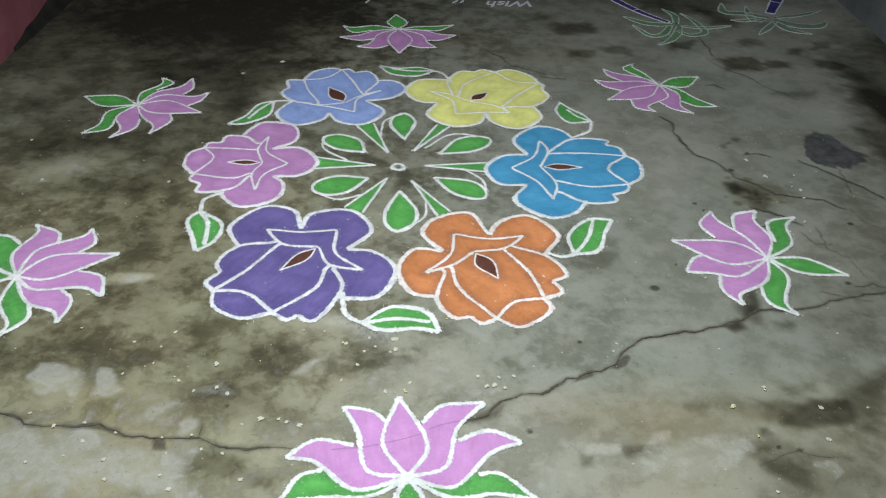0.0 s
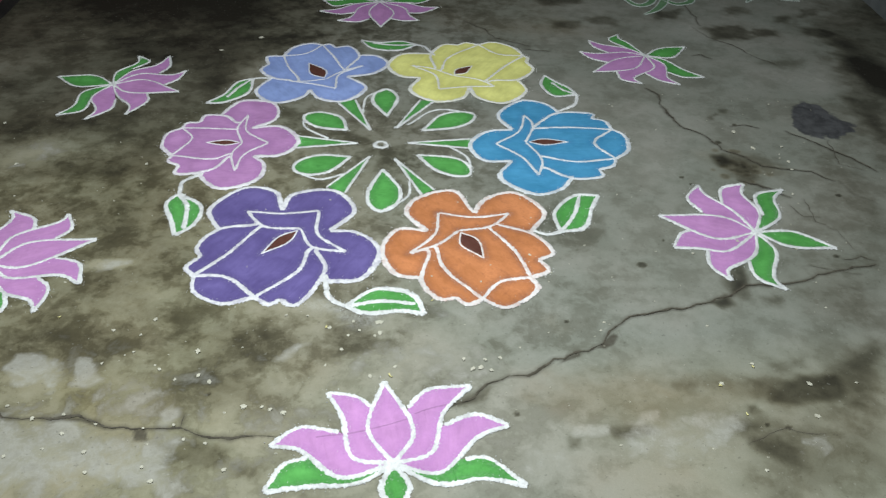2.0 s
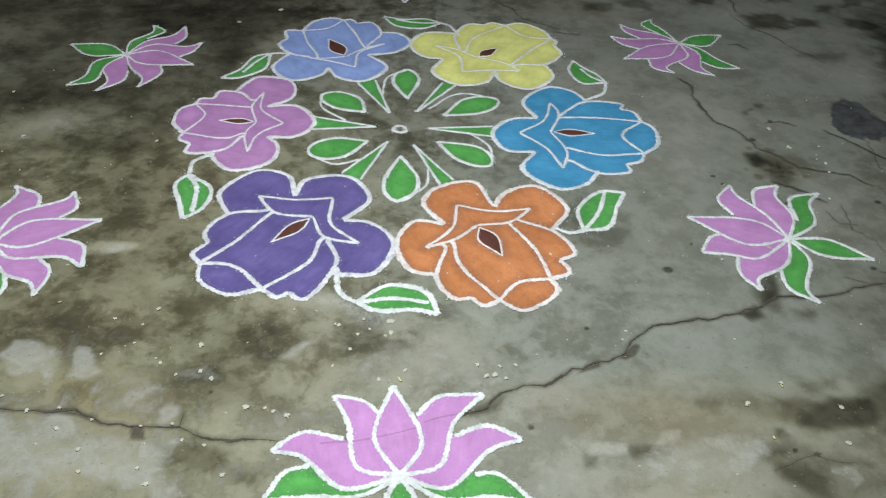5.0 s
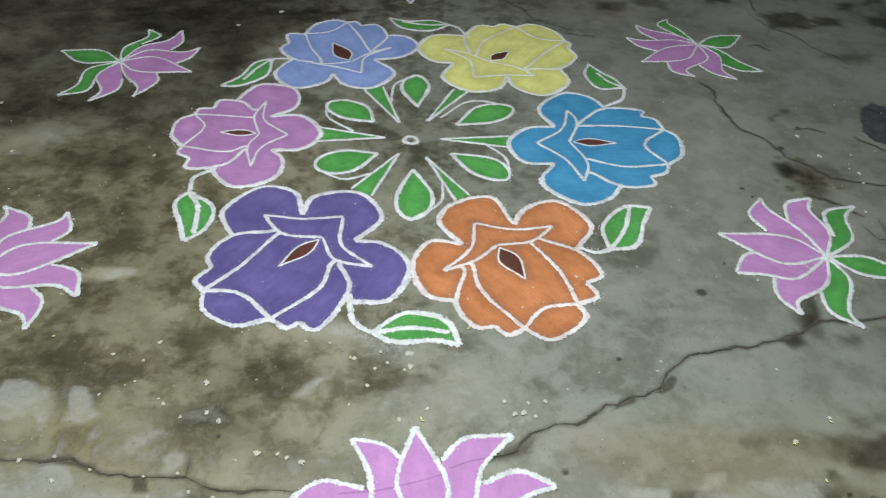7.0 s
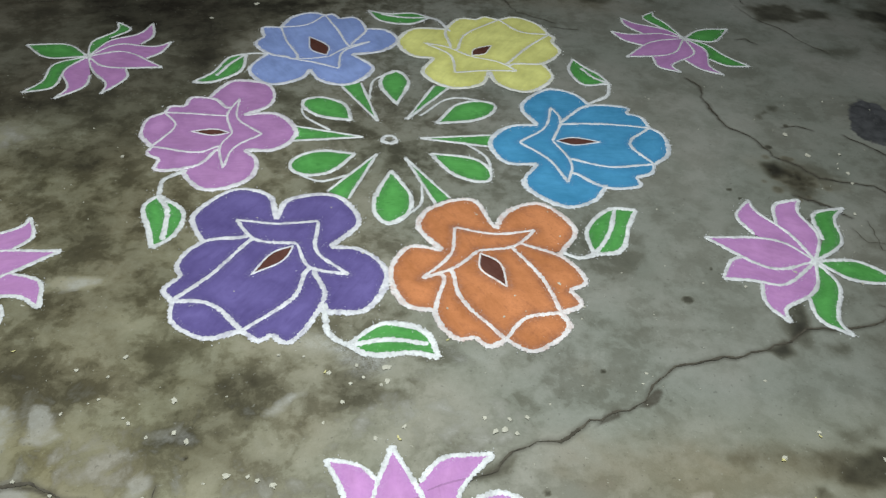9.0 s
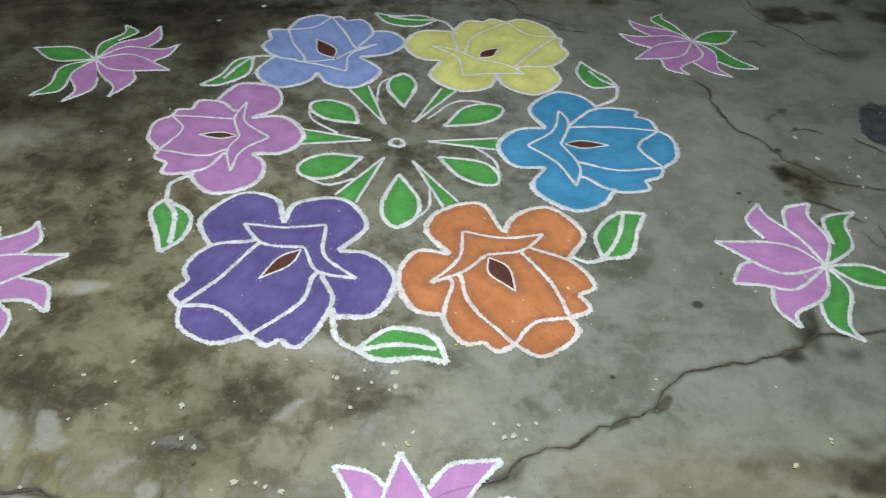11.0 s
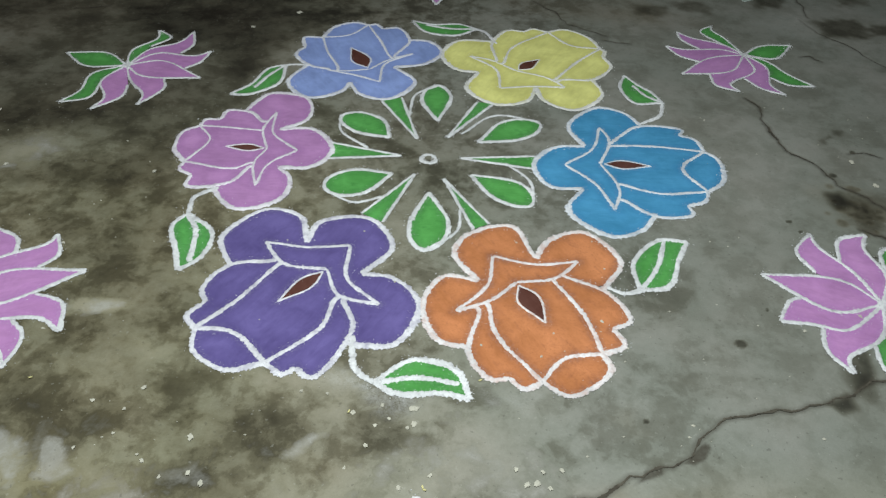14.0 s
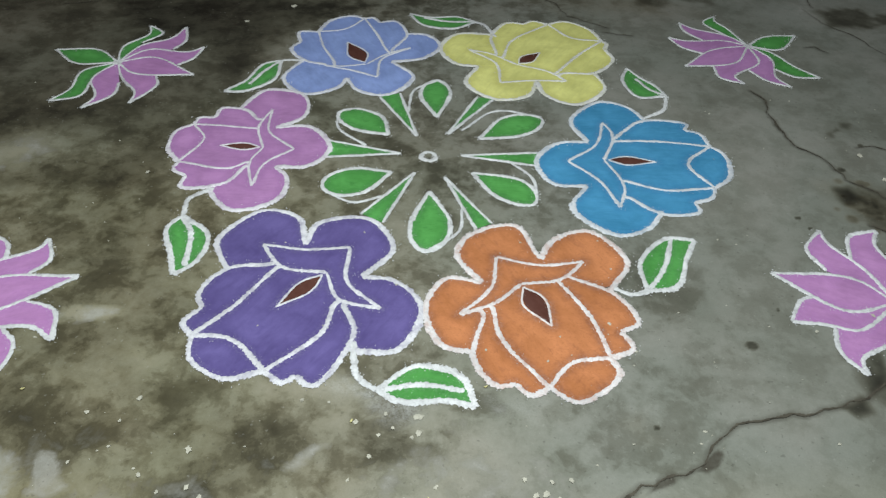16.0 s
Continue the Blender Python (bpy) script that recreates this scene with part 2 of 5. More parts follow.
BEDS, DRAWN = [], []


def patch(loop, top):
    """A flat bed of powder inside a closed line, meshed finely enough to be worn towards its edges."""
    top = 0.0002 + 0.38 * top
    clean = [q for k, q in enumerate(loop) if (q - loop[k - 1]).length > 0.0008]
    xy = np.array([(q.x, q.y) for q in clean])
    step = 0.0075
    gx, gy = np.meshgrid(np.arange(xy[:, 0].min(), xy[:, 0].max(), step), np.arange(xy[:, 1].min(), xy[:, 1].max(), step))
    gx[1::2] += step / 2
    inside, near = np.zeros(gx.shape, bool), np.full(gx.shape, 9.0)
    for (ax, ay), (bx, by) in zip(xy, np.roll(xy, -1, 0)):
        if ay != by:
            inside ^= ((ay > gy) != (by > gy)) & (gx < (bx - ax) * (gy - ay) / (by - ay) + ax)
        near = np.minimum(near, np.hypot(gx - ax, gy - ay))
    keep = inside & (near > 0.004)
    points = [Vector(p) for p in xy] + [Vector(p) for p in zip(gx[keep], gy[keep])]
    n = len(clean)
    verts, _, faces, _, _, _ = geometry.delaunay_2d_cdt(points, [], [list(range(n))], 1, 1e-6)
    bm = bmesh.new()
    up = [bm.verts.new((q.x, q.y, top)) for q in verts]
    for f in faces:
        bm.faces.new([up[k] for k in f])
    rim = [e for e in bm.edges if len(e.link_faces) == 1]
    low = {}
    for e in rim:
        for v in e.verts:
            if v not in low:
                low[v] = bm.verts.new((v.co.x, v.co.y, 0.0))
    for e in rim:
        a, b = e.link_loops[0].vert, e.link_loops[0].link_loop_next.vert
        bm.faces.new((b, a, low[a], low[b]))
    return bm


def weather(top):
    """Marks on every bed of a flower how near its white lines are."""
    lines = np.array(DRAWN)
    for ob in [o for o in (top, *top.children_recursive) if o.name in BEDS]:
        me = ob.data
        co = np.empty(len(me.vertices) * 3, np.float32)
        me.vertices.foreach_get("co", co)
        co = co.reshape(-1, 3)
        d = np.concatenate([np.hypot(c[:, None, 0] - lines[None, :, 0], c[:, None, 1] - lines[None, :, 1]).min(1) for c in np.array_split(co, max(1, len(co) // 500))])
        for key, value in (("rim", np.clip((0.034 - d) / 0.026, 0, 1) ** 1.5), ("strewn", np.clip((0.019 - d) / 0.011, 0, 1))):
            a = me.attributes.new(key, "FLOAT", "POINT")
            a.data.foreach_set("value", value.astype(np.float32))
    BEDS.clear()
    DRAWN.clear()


def bed(name, loop, height, material, parent, label=""):
    ob = part(name, patch(loop, height), material, parent, label)
    BEDS.append(ob.name)
    return ob


def joined(*curves):
    out = []
    for c in curves:
        out += spline(c)[:-1]
    return out + [Vector(curves[-1][-1])]


def empty(name, at, turn, label, category, group):
    ob = new(name)
    ob.empty_display_size = 0.1
    HERE[0] = ob.matrix_world = pose(at[0], at[1], 0.0, 0, 0, turn)
    return tagged(ob, label, category, group)


# ---- ground: one sheet of concrete, finely meshed where the pattern lies ----
def axis(lo, hi, step):
    fine = np.arange(lo, hi + step / 2, step)
    far = np.array([0.05, 0.15, 0.4, 1, 2.5, 6, 15, 40, 100, 250])
    return np.concatenate((lo - far[::-1], fine, hi + far))


STEP = 0.0052
GX, GY = axis(-1.95, 2.45, STEP), axis(-1.55, 1.95, STEP)
MX, MY = np.meshgrid(GX, GY)
SHEET = {k: np.zeros(MX.shape) for k in ("damp", "bare", "tar", "rust", "olive", "crack", "dust", "patchy")}
DIP = np.zeros(MX.shape)


def window(x0, x1, y0, y1):
    i0, i1 = np.searchsorted(GX, (x0, x1))
    j0, j1 = np.searchsorted(GY, (y0, y1))
    return slice(j0, j1), slice(i0, i1)


def ragged(w, scale, phase):
    x, y = MX[w], MY[w]
    s = scale
    return (np.sin(x * 9 * s + 3.1 * np.sin(y * 7 * s + phase)) + np.sin(y * 11 * s + 2.7 * np.sin(x * 8 * s + 2 * phase)) + 0.6 * np.sin((x + y) * 23 * s + phase)) / 2.6


def spot(name, x, y, rx, ry, amount, soft=1.0):
    w = window(x - rx * 2.2, x + rx * 2.2, y - ry * 2.2, y + ry * 2.2)
    if MX[w].size:
        phase = x * 13 + y * 7
        d = np.hypot((MX[w] - x) / rx, (MY[w] - y) / ry) + 0.28 * ragged(w, 1.6, phase)
        SHEET[name][w] += amount * np.clip((1.35 - d) / (0.9 * soft), 0, 1)


def stain(name, amount, soft, *corners):
    """A stain with its own outline, blurred by soft metres and frayed at the edge."""
    c = np.array(corners)
    r = 3 * soft + 0.02
    w = window(c[:, 0].min() - r, c[:, 0].max() + r, c[:, 1].min() - r, c[:, 1].max() + r)
    x, y = MX[w], MY[w]
    if not x.size:
        return
    inside, dist = np.zeros(x.shape, bool), np.full(x.shape, 9.0)
    for (ax, ay), (bx, by) in zip(c, np.roll(c, -1, 0)):
        if ay != by:
            inside ^= ((ay > y) != (by > y)) & (x < (bx - ax) * (y - ay) / (by - ay) + ax)
        t = np.clip(((x - ax) * (bx - ax) + (y - ay) * (by - ay)) / ((bx - ax) ** 2 + (by - ay) ** 2 + 1e-9), 0, 1)
        dist = np.minimum(dist, np.hypot(x - ax - t * (bx - ax), y - ay - t * (by - ay)))
    edge = np.where(inside, dist, -dist) + 0.5 * soft * ragged(w, 1.2 / (soft + 0.03) * 0.05, c[0, 0] * 13) + 0.35 * soft * ragged(w, 4.5, c[0, 1] * 7)
    step = np.clip(edge / (2 * soft) + 0.5, 0, 1)
    SHEET[name][w] += amount * step * step * (3 - 2 * step)


def dark_patch(x, y, rx, ry, amount):
    spot("damp", x, y, rx, ry, amount * 0.36, 1.5)


def pale_patch(x, y, rx, ry, amount):
    spot("bare", x, y, rx, ry, amount * 0.66, 1.5)
    spot("damp", x, y, rx, ry, -amount * 0.35)


def crack(width, *turns):
    """A crack along the given turns, wandering between them, sunk into the sheet."""
    line = [Vector(turns[0])]
    for a, b in zip(turns, turns[1:]):
        a, b = Vector(a), Vector(b)
        d = b - a
        n = max(1, round(d.length / 0.022))
        for k in range(1, n + 1):
            wob = random.gauss(0, 0.0024) + 0.008 * noise.noise((a.x * 7 + k * 0.31, a.y * 7, width * 300)) if k < n else 0
            line.append(a + d * k / n + Vector((-d.y, d.x)).normalized() * wob)
    FISSURES.append((width, line))
    along = 0.0
    for a, b in zip(line, line[1:]):
        along += (b - a).length
        half = gap_half(width, along)
        r = 0.03
        w = window(min(a.x, b.x) - r, max(a.x, b.x) + r, min(a.y, b.y) - r, max(a.y, b.y) + r)
        x, y = MX[w] - a.x, MY[w] - a.y
        d = b - a
        t = np.clip((x * d.x + y * d.y) / max(d.length_squared, 1e-9), 0, 1)
        dist = np.hypot(x - t * d.x, y - t * d.y)
        dirt = np.clip(1.4 - dist / (half + 0.0048), 0, 1) * min(0.82, width * 85)
        SHEET["crack"][w] = np.maximum(SHEET["crack"][w], dirt)
        DIP[w] = np.minimum(DIP[w], -0.0024 * min(1.0, width / 0.008) * np.clip((half + 0.0065 - dist) / 0.0055, 0, 1))


def gap_half(width, along):
    """Half the crack's width at a place along it: it opens and closes."""
    swell = 1 + 1.2 * noise.noise((along * 11, width * 900, 2.0)) + 0.9 * noise.noise((along * 48, width * 900, 7.0)) + 0.6 * noise.noise((along * 150, width * 900, 9.0))
    return max(0.42 * width * swell, 0.0007)


FISSURES = []


# damp gathers on the far and pink-wall side, the other side is drier
# the weaker light at the far left is put into this colour too
SHEET["damp"] += 0.035 + 0.10 * np.clip((0.25 - MX) / 1.0, -0.35, 1) + 0.30 * np.clip((MY - 0.55) / 0.9, 0, 1) * np.clip(0.8 - MX, 0, 1)
SHEET["damp"] -= 0.07 * np.clip((-0.72 - MY) / 0.5, 0, 1)
SHEET["patchy"] += 0.45 + 0.55 * np.clip((0.75 - MX) / 0.7, 0, 1) - 0.38 * np.clip((MY + 0.25) / 0.5, 0, 1) * np.clip((-0.25 - MX) / 0.3, 0, 1)
SHEET["rust"] += 0.28 * np.clip((MY + 0.1) / 0.6, 0, 1) * np.clip((0.1 - MX) / 0.5, 0, 1)
SHEET["olive"] += 0.85 * np.clip((0.35 - MX) / 0.8, 0, 1) * np.clip((0.6 - MY) / 0.8, 0.25, 1)
SHEET["olive"] += 0.45 * np.clip((-0.95 - MY) / 0.2, 0, 1) * np.clip((MX - 0.2) / 0.4, 0, 1)
SHEET["bare"] += 0.05 * np.clip((-0.6 - MY) / 0.3, 0, 1) * np.clip(0.4 - MX, 0, 1)
SHEET["bare"] += 0.10 * np.clip((-0.90 - MY) / 0.25, 0, 1) * np.clip(0.9 - 0.5 * MX, 0, 1)
dark_patch(0.00, -0.02, 0.29, 0.29, 0.24)
# weaker light towards the right edge, painted in as dark patches
dark_patch(1.46, -0.43, 0.05, 0.28, 0.35)
dark_patch(1.97, 0.49, 0.08, 0.36, 1.3)
dark_patch(1.75, 0.07, 0.04, 0.28, 0.7)
# a stain, deepened in colour for the dimmer light on this side
dark_patch(-0.97, 0.13, 0.38, 0.25, 0.45)
dark_patch(-0.66, -0.56, 0.17, 0.41, 0.28)
dark_patch(1.59, 0.14, 0.11, 0.12, 0.6)
dark_patch(0.93, -0.75, 0.03, 0.06, 1.3)
dark_patch(0.90, -0.70, 0.02, 0.02, 0.6)
dark_patch(1.16, -0.18, 0.09, 0.08, 0.45)
dark_patch(1.14, -0.13, 0.05, 0.04, 0.6)
dark_patch(1.62, 0.62, 0.10, 0.05, 0.5)
dark_patch(1.95, 0.49, 0.07, 0.18, 0.6)
dark_patch(0.37, 1.21, 0.13, 0.07, 0.3)
dark_patch(-0.01, 0.18, 0.18, 0.26, 0.2)
dark_patch(-0.15, -0.30, 0.10, 0.19, 0.2)
# deepened for the dimmer light as well
dark_patch(-1.36, 0.49, 0.12, 0.13, 0.6)
dark_patch(-0.58, 0.33, 0.14, 0.19, 0.3)
dark_patch(-0.76, -0.30, 0.25, 0.16, 0.15)
dark_patch(0.48, -0.48, 0.07, 0.12, 0.1)
pale_patch(-0.01, -0.56, 0.02, 0.05, 0.4)
pale_patch(1.99, 1.59, 0.28, 0.15, 0.6)
pale_patch(1.86, 1.69, 0.16, 0.08, 0.5)
pale_patch(1.33, 0.97, 0.10, 0.11, 0.3)
pale_patch(1.67, 0.44, 0.14, 0.11, 0.3)
pale_patch(-0.72, -0.61, 0.06, 0.02, 0.8)
pale_patch(-0.80, -0.63, 0.03, 0.02, 0.6)
pale_patch(-1.14, -0.06, 0.11, 0.08, 0.4)
pale_patch(-1.07, 0.01, 0.09, 0.08, 0.4)
pale_patch(-0.25, -0.42, 0.02, 0.03, 0.1)
spot("damp", 0.699, -0.675, 0.010, 0.009, 0.34, 0.6)
spot("damp", 0.283, -1.187, 0.006, 0.006, 0.34, 0.6)
spot("damp", 0.947, -0.232, 0.006, 0.005, 0.34, 0.6)
spot("damp", 0.963, -0.272, 0.004, 0.004, 0.34, 0.6)
spot("damp", 0.868, -1.254, 0.007, 0.006, 0.34, 0.6)
spot("damp", 0.823, -1.245, 0.005, 0.004, 0.34, 0.6)
spot("damp", 1.255, -0.657, 0.008, 0.007, 0.34, 0.6)
spot("damp", 1.243, 0.108, 0.008, 0.007, 0.34, 0.6)
spot("damp", 0.450, -0.893, 0.006, 0.005, 0.34, 0.6)
spot("damp", 1.141, -0.015, 0.010, 0.009, 0.34, 0.6)
spot("damp", -0.392, -1.096, 0.004, 0.004, 0.34, 0.6)
spot("damp", 0.925, -0.626, 0.004, 0.004, 0.34, 0.6)
spot("damp", 0.187, -1.074, 0.002, 0.002, 0.34, 0.6)
spot("damp", 1.405, -0.353, 0.007, 0.006, 0.34, 0.6)
spot("damp", 0.790, -0.566, 0.004, 0.004, 0.34, 0.6)
spot("rust", 1.15, -0.17, 0.10, 0.09, 0.85, 1.5)
splash = random.Random(5)
for k in range(22):
    sx, sy, sr = splash.gauss(1.14, 0.045), splash.gauss(-0.18, 0.045), splash.uniform(0.006, 0.014)
    spot("damp", sx, sy, sr, sr * splash.uniform(0.6, 1.3), 0.11, 0.8)
    spot("rust", sx, sy, sr * 1.3, sr * 1.3, 0.9, 0.8)
spot("rust", 1.06, -0.09, 0.05, 0.04, 0.45, 1.5)
spot("rust", 0.70, 0.98, 0.30, 0.12, 0.4, 1.5)
spot("rust", 1.25, -0.2, 0.06, 0.04, 0.5, 1.4)
stain("bare", 0.6, 0.0159, (-0.860, -0.987), (-0.848, -0.955), (-0.823, -0.950), (-0.778, -0.970), (-0.737, -1.009), (-0.729, -1.036), (-0.735, -1.072), (-0.772, -1.053), (-0.822, -1.052), (-0.847, -1.025))
stain("bare", 0.546, 0.0139, (-0.700, -0.972), (-0.677, -0.978), (-0.662, -1.020), (-0.635, -1.042), (-0.656, -1.065), (-0.694, -1.055), (-0.694, -1.028))
stain("bare", 0.491, 0.0139, (-0.479, -1.138), (-0.464, -1.122), (-0.444, -1.144), (-0.446, -1.172), (-0.468, -1.195), (-0.487, -1.192), (-0.484, -1.163))
stain("bare", 0.328, 0.0139, (-0.689, -1.165), (-0.659, -1.166), (-0.658, -1.190), (-0.685, -1.189))
stain("bare", 0.391, 0.0496, (-0.88, -1.14), (-0.80, -1.16), (-0.70, -1.18), (-0.58, -1.21), (-0.53, -1.23), (-0.47, -1.23), (-0.45, -1.27), (-0.45, -1.35), (-0.80, -1.33))
stain("damp", 0.177, 0.0394, (-0.49, -1.07), (-0.46, -1.04), (-0.34, -1.06), (-0.20, -1.08), (-0.20, -1.15), (-0.31, -1.15), (-0.37, -1.13), (-0.45, -1.12))
stain("damp", 0.265, 0.0225, (-0.454, -1.239), (-0.379, -1.229), (-0.329, -1.253), (-0.341, -1.290), (-0.391, -1.300), (-0.452, -1.279))
stain("damp", 0.204, 0.0225, (-0.317, -1.298), (-0.255, -1.285), (-0.251, -1.328), (-0.301, -1.337))
stain("damp", 0.055, 0.045, (-0.98, -0.86), (-0.90, -0.86), (-0.78, -0.84), (-0.71, -0.90), (-0.58, -0.90), (-0.56, -0.95), (-0.68, -0.97), (-0.87, -0.95), (-0.94, -0.98))
stain("damp", 0.0614, 0.0562, (-0.53, -0.89), (-0.21, -0.87), (-0.13, -0.95), (-0.20, -1.05), (-0.44, -0.99))
stain("bare", 0.218, 0.0298, (-0.64, -1.04), (-0.55, -1.03), (-0.50, -1.09), (-0.51, -1.17), (-0.58, -1.14), (-0.62, -1.08))
stain("olive", 0.4, 0.04, (-0.73, -1.05), (-0.64, -1.06), (-0.63, -1.14), (-0.70, -1.14))
stain("bare", 0.546, 0.0149, (-0.254, -0.998), (-0.238, -0.965), (-0.207, -0.940), (-0.181, -0.939), (-0.189, -0.958), (-0.222, -0.998))
stain("damp", 0.158, 0.0248, (-0.12, -0.87), (-0.06, -0.87), (-0.03, -0.89), (-0.03, -0.96), (-0.07, -1.00), (-0.12, -0.99), (-0.13, -0.93))
stain("damp", 0.143, 0.0135, (-0.006, -0.937), (0.021, -0.930), (0.045, -0.955), (0.041, -0.970), (0.010, -0.963))
stain("damp", 0.0924, 0.0562, (-0.43, -0.86), (-0.33, -0.85), (-0.27, -0.91), (-0.26, -1.00), (-0.27, -1.05), (-0.38, -1.05), (-0.38, -0.96))
stain("damp", 0.0942, 0.0337, (-0.64, -0.75), (-0.53, -0.76), (-0.47, -0.82), (-0.50, -0.86), (-0.59, -0.83))
stain("bare", 0.24, 0.0496, (-0.12, -1.02), (-0.04, -0.97), (0.08, -0.94), (0.18, -0.95), (0.25, -1.01), (0.25, -1.05), (-0.13, -1.05))
stain("bare", 0.197, 0.0397, (0.05, -0.88), (0.16, -0.85), (0.27, -0.87), (0.26, -0.94), (0.15, -0.94), (0.07, -0.92))
stain("rust", 0.4, 0.045, (-0.21, -1.01), (-0.16, -0.99), (-0.12, -1.01), (-0.14, -1.05), (-0.20, -1.05))
stain("damp", 0.315, 0.0158, (0.878, -1.138), (0.960, -1.104), (1.042, -1.106), (1.047, -1.151), (1.004, -1.185), (0.922, -1.191), (0.860, -1.181))
stain("rust", 0.38, 0.03, (0.634, -1.109), (0.704, -1.098), (0.812, -1.100), (0.899, -1.121), (0.877, -1.173), (0.785, -1.171), (0.729, -1.143), (0.640, -1.132))
stain("damp", 0.152, 0.0225, (0.634, -1.109), (0.704, -1.098), (0.812, -1.100), (0.899, -1.121), (0.877, -1.173), (0.785, -1.171), (0.729, -1.143), (0.640, -1.132))
stain("damp", 0.366, 0.0125, (0.801, -1.187), (0.824, -1.180), (0.824, -1.201), (0.800, -1.208))
stain("damp", 0.255, 0.0135, (0.480, -1.245), (0.515, -1.232), (0.561, -1.233), (0.574, -1.249), (0.525, -1.267), (0.482, -1.262))
stain("damp", 0.213, 0.0225, (0.773, -1.239), (0.818, -1.238), (0.804, -1.262), (0.764, -1.261))
stain("damp", 0.23, 0.0225, (0.770, -1.280), (0.834, -1.276), (0.870, -1.311), (0.856, -1.355), (0.808, -1.339), (0.771, -1.308))
stain("bare", 0.273, 0.0119, (0.892, -1.288), (0.944, -1.285), (0.940, -1.320), (0.874, -1.355), (0.863, -1.326))
stain("bare", 0.437, 0.0112, (0.397, -1.227), (0.472, -1.229), (0.468, -1.256), (0.398, -1.254))
stain("bare", 0.382, 0.0112, (0.556, -1.199), (0.591, -1.199), (0.580, -1.227), (0.547, -1.223))
stain("damp", 0.264, 0.0125, (0.385, -1.263), (0.404, -1.266), (0.400, -1.285), (0.385, -1.287))
stain("damp", 0.19, 0.0225, (0.908, -1.066), (0.983, -1.054), (0.986, -1.077), (0.914, -1.084))
stain("damp", 0.19, 0.0337, (1.10, -1.04), (1.18, -1.02), (1.14, -1.10), (1.10, -1.08))
stain("rust", 0.3, 0.075, (0.31, -1.09), (0.51, -1.08), (0.64, -1.10), (0.58, -1.19), (0.36, -1.18))
stain("damp", 0.392, 0.0125, (0.835, -0.836), (0.887, -0.810), (0.891, -0.848), (0.856, -0.861))
stain("damp", 0.277, 0.0125, (0.954, -0.677), (0.988, -0.682), (0.960, -0.780), (0.916, -0.789), (0.945, -0.744))
stain("damp", 0.213, 0.0225, (0.985, -0.823), (1.028, -0.828), (1.009, -0.855), (0.981, -0.850))
stain("rust", 0.45, 0.03, (0.390, -0.886), (0.413, -0.879), (0.437, -0.925), (0.423, -0.940), (0.407, -0.912))
stain("damp", 0.0683, 0.0562, (0.53, -0.69), (0.64, -0.68), (0.61, -0.80), (0.53, -0.81))
stain("damp", 0.162, 0.04, (-1.11, 0.91), (-0.19, 0.94), (-0.46, 0.75), (-0.59, 0.41), (-0.76, 0.66), (-1.03, 0.77))
stain("damp", -0.121, 0.04, (-1.40, 1.03), (-1.14, 1.04), (-1.12, 0.85), (-1.29, 0.82))
stain("damp", -0.081, 0.05, (-1.58, 0.76), (-1.38, 0.82), (-1.18, 0.60), (-1.22, 0.31), (-1.40, 0.26))
stain("damp", -0.104, 0.05, (-1.15, 0.10), (-0.97, 0.13), (-0.83, 0.02), (-0.94, -0.13), (-1.09, -0.09))
stain("damp", 0.13, 0.04, (-1.39, 0.24), (-1.11, 0.22), (-0.99, 0.18), (-1.16, 0.07), (-1.33, 0.09))
stain("damp", 0.156, 0.03, (-1.13, -0.05), (-1.05, -0.02), (-0.87, -0.09), (-0.77, 0.01), (-0.70, -0.01), (-0.70, -0.14), (-0.81, -0.17), (-0.94, -0.19), (-1.09, -0.17))
stain("bare", 0.393, 0.0119, (-0.769, -0.627), (-0.685, -0.584), (-0.663, -0.596), (-0.681, -0.621), (-0.750, -0.646))
stain("damp", -0.132, 0.0337, (-0.59, -0.72), (-0.51, -0.74), (-0.47, -0.82), (-0.56, -0.80))
stain("tar", 0.72, 0.035, (1.520, 0.240), (1.573, 0.286), (1.618, 0.240), (1.688, 0.117), (1.667, 0.045), (1.569, -0.000), (1.457, 0.024), (1.454, 0.098))
stain("damp", 0.39, 0.02, (1.090, -0.113), (1.127, -0.101), (1.133, -0.149), (1.092, -0.175))
stain("rust", 0.2, 0.0375, (1.13, -0.09), (1.20, -0.11), (1.22, -0.20), (1.16, -0.28), (1.11, -0.24))
stain("damp", 0.182, 0.02, (1.154, -0.160), (1.200, -0.175), (1.164, -0.259), (1.132, -0.245))
stain("crack", 0.95, 0.004, (0.506, -0.989), (0.529, -0.961), (0.558, -0.939), (0.567, -0.950), (0.548, -0.980), (0.523, -0.993))
stain("crack", 0.9, 0.004, (0.401, -1.041), (0.428, -1.007), (0.465, -0.998), (0.461, -1.015), (0.424, -1.030))
stain("crack", 0.9, 0.004, (-0.692, -1.157), (-0.647, -1.145), (-0.598, -1.173), (-0.565, -1.188), (-0.594, -1.187), (-0.648, -1.163))
stain("crack", 0.95, 0.003, (-0.534, -1.187), (-0.505, -1.188), (-0.497, -1.223), (-0.525, -1.223))
stain("dust", 0.4, 0.03, (-0.12, -0.82), (-0.04, -0.83), (0.01, -0.85), (-0.04, -0.89), (-0.09, -0.88))
stain("dust", 0.25, 0.03, (-0.20, -0.80), (-0.13, -0.78), (-0.12, -0.82), (-0.17, -0.83))
stain("dust", 0.22, 0.03, (0.12, -0.82), (0.23, -0.84), (0.21, -0.88), (0.14, -0.86))
stain("damp", 0.225, 0.0675, (0.76, -1.24), (0.88, -1.26), (1.08, -1.21), (1.05, -1.39), (0.76, -1.41), (0.82, -1.32))
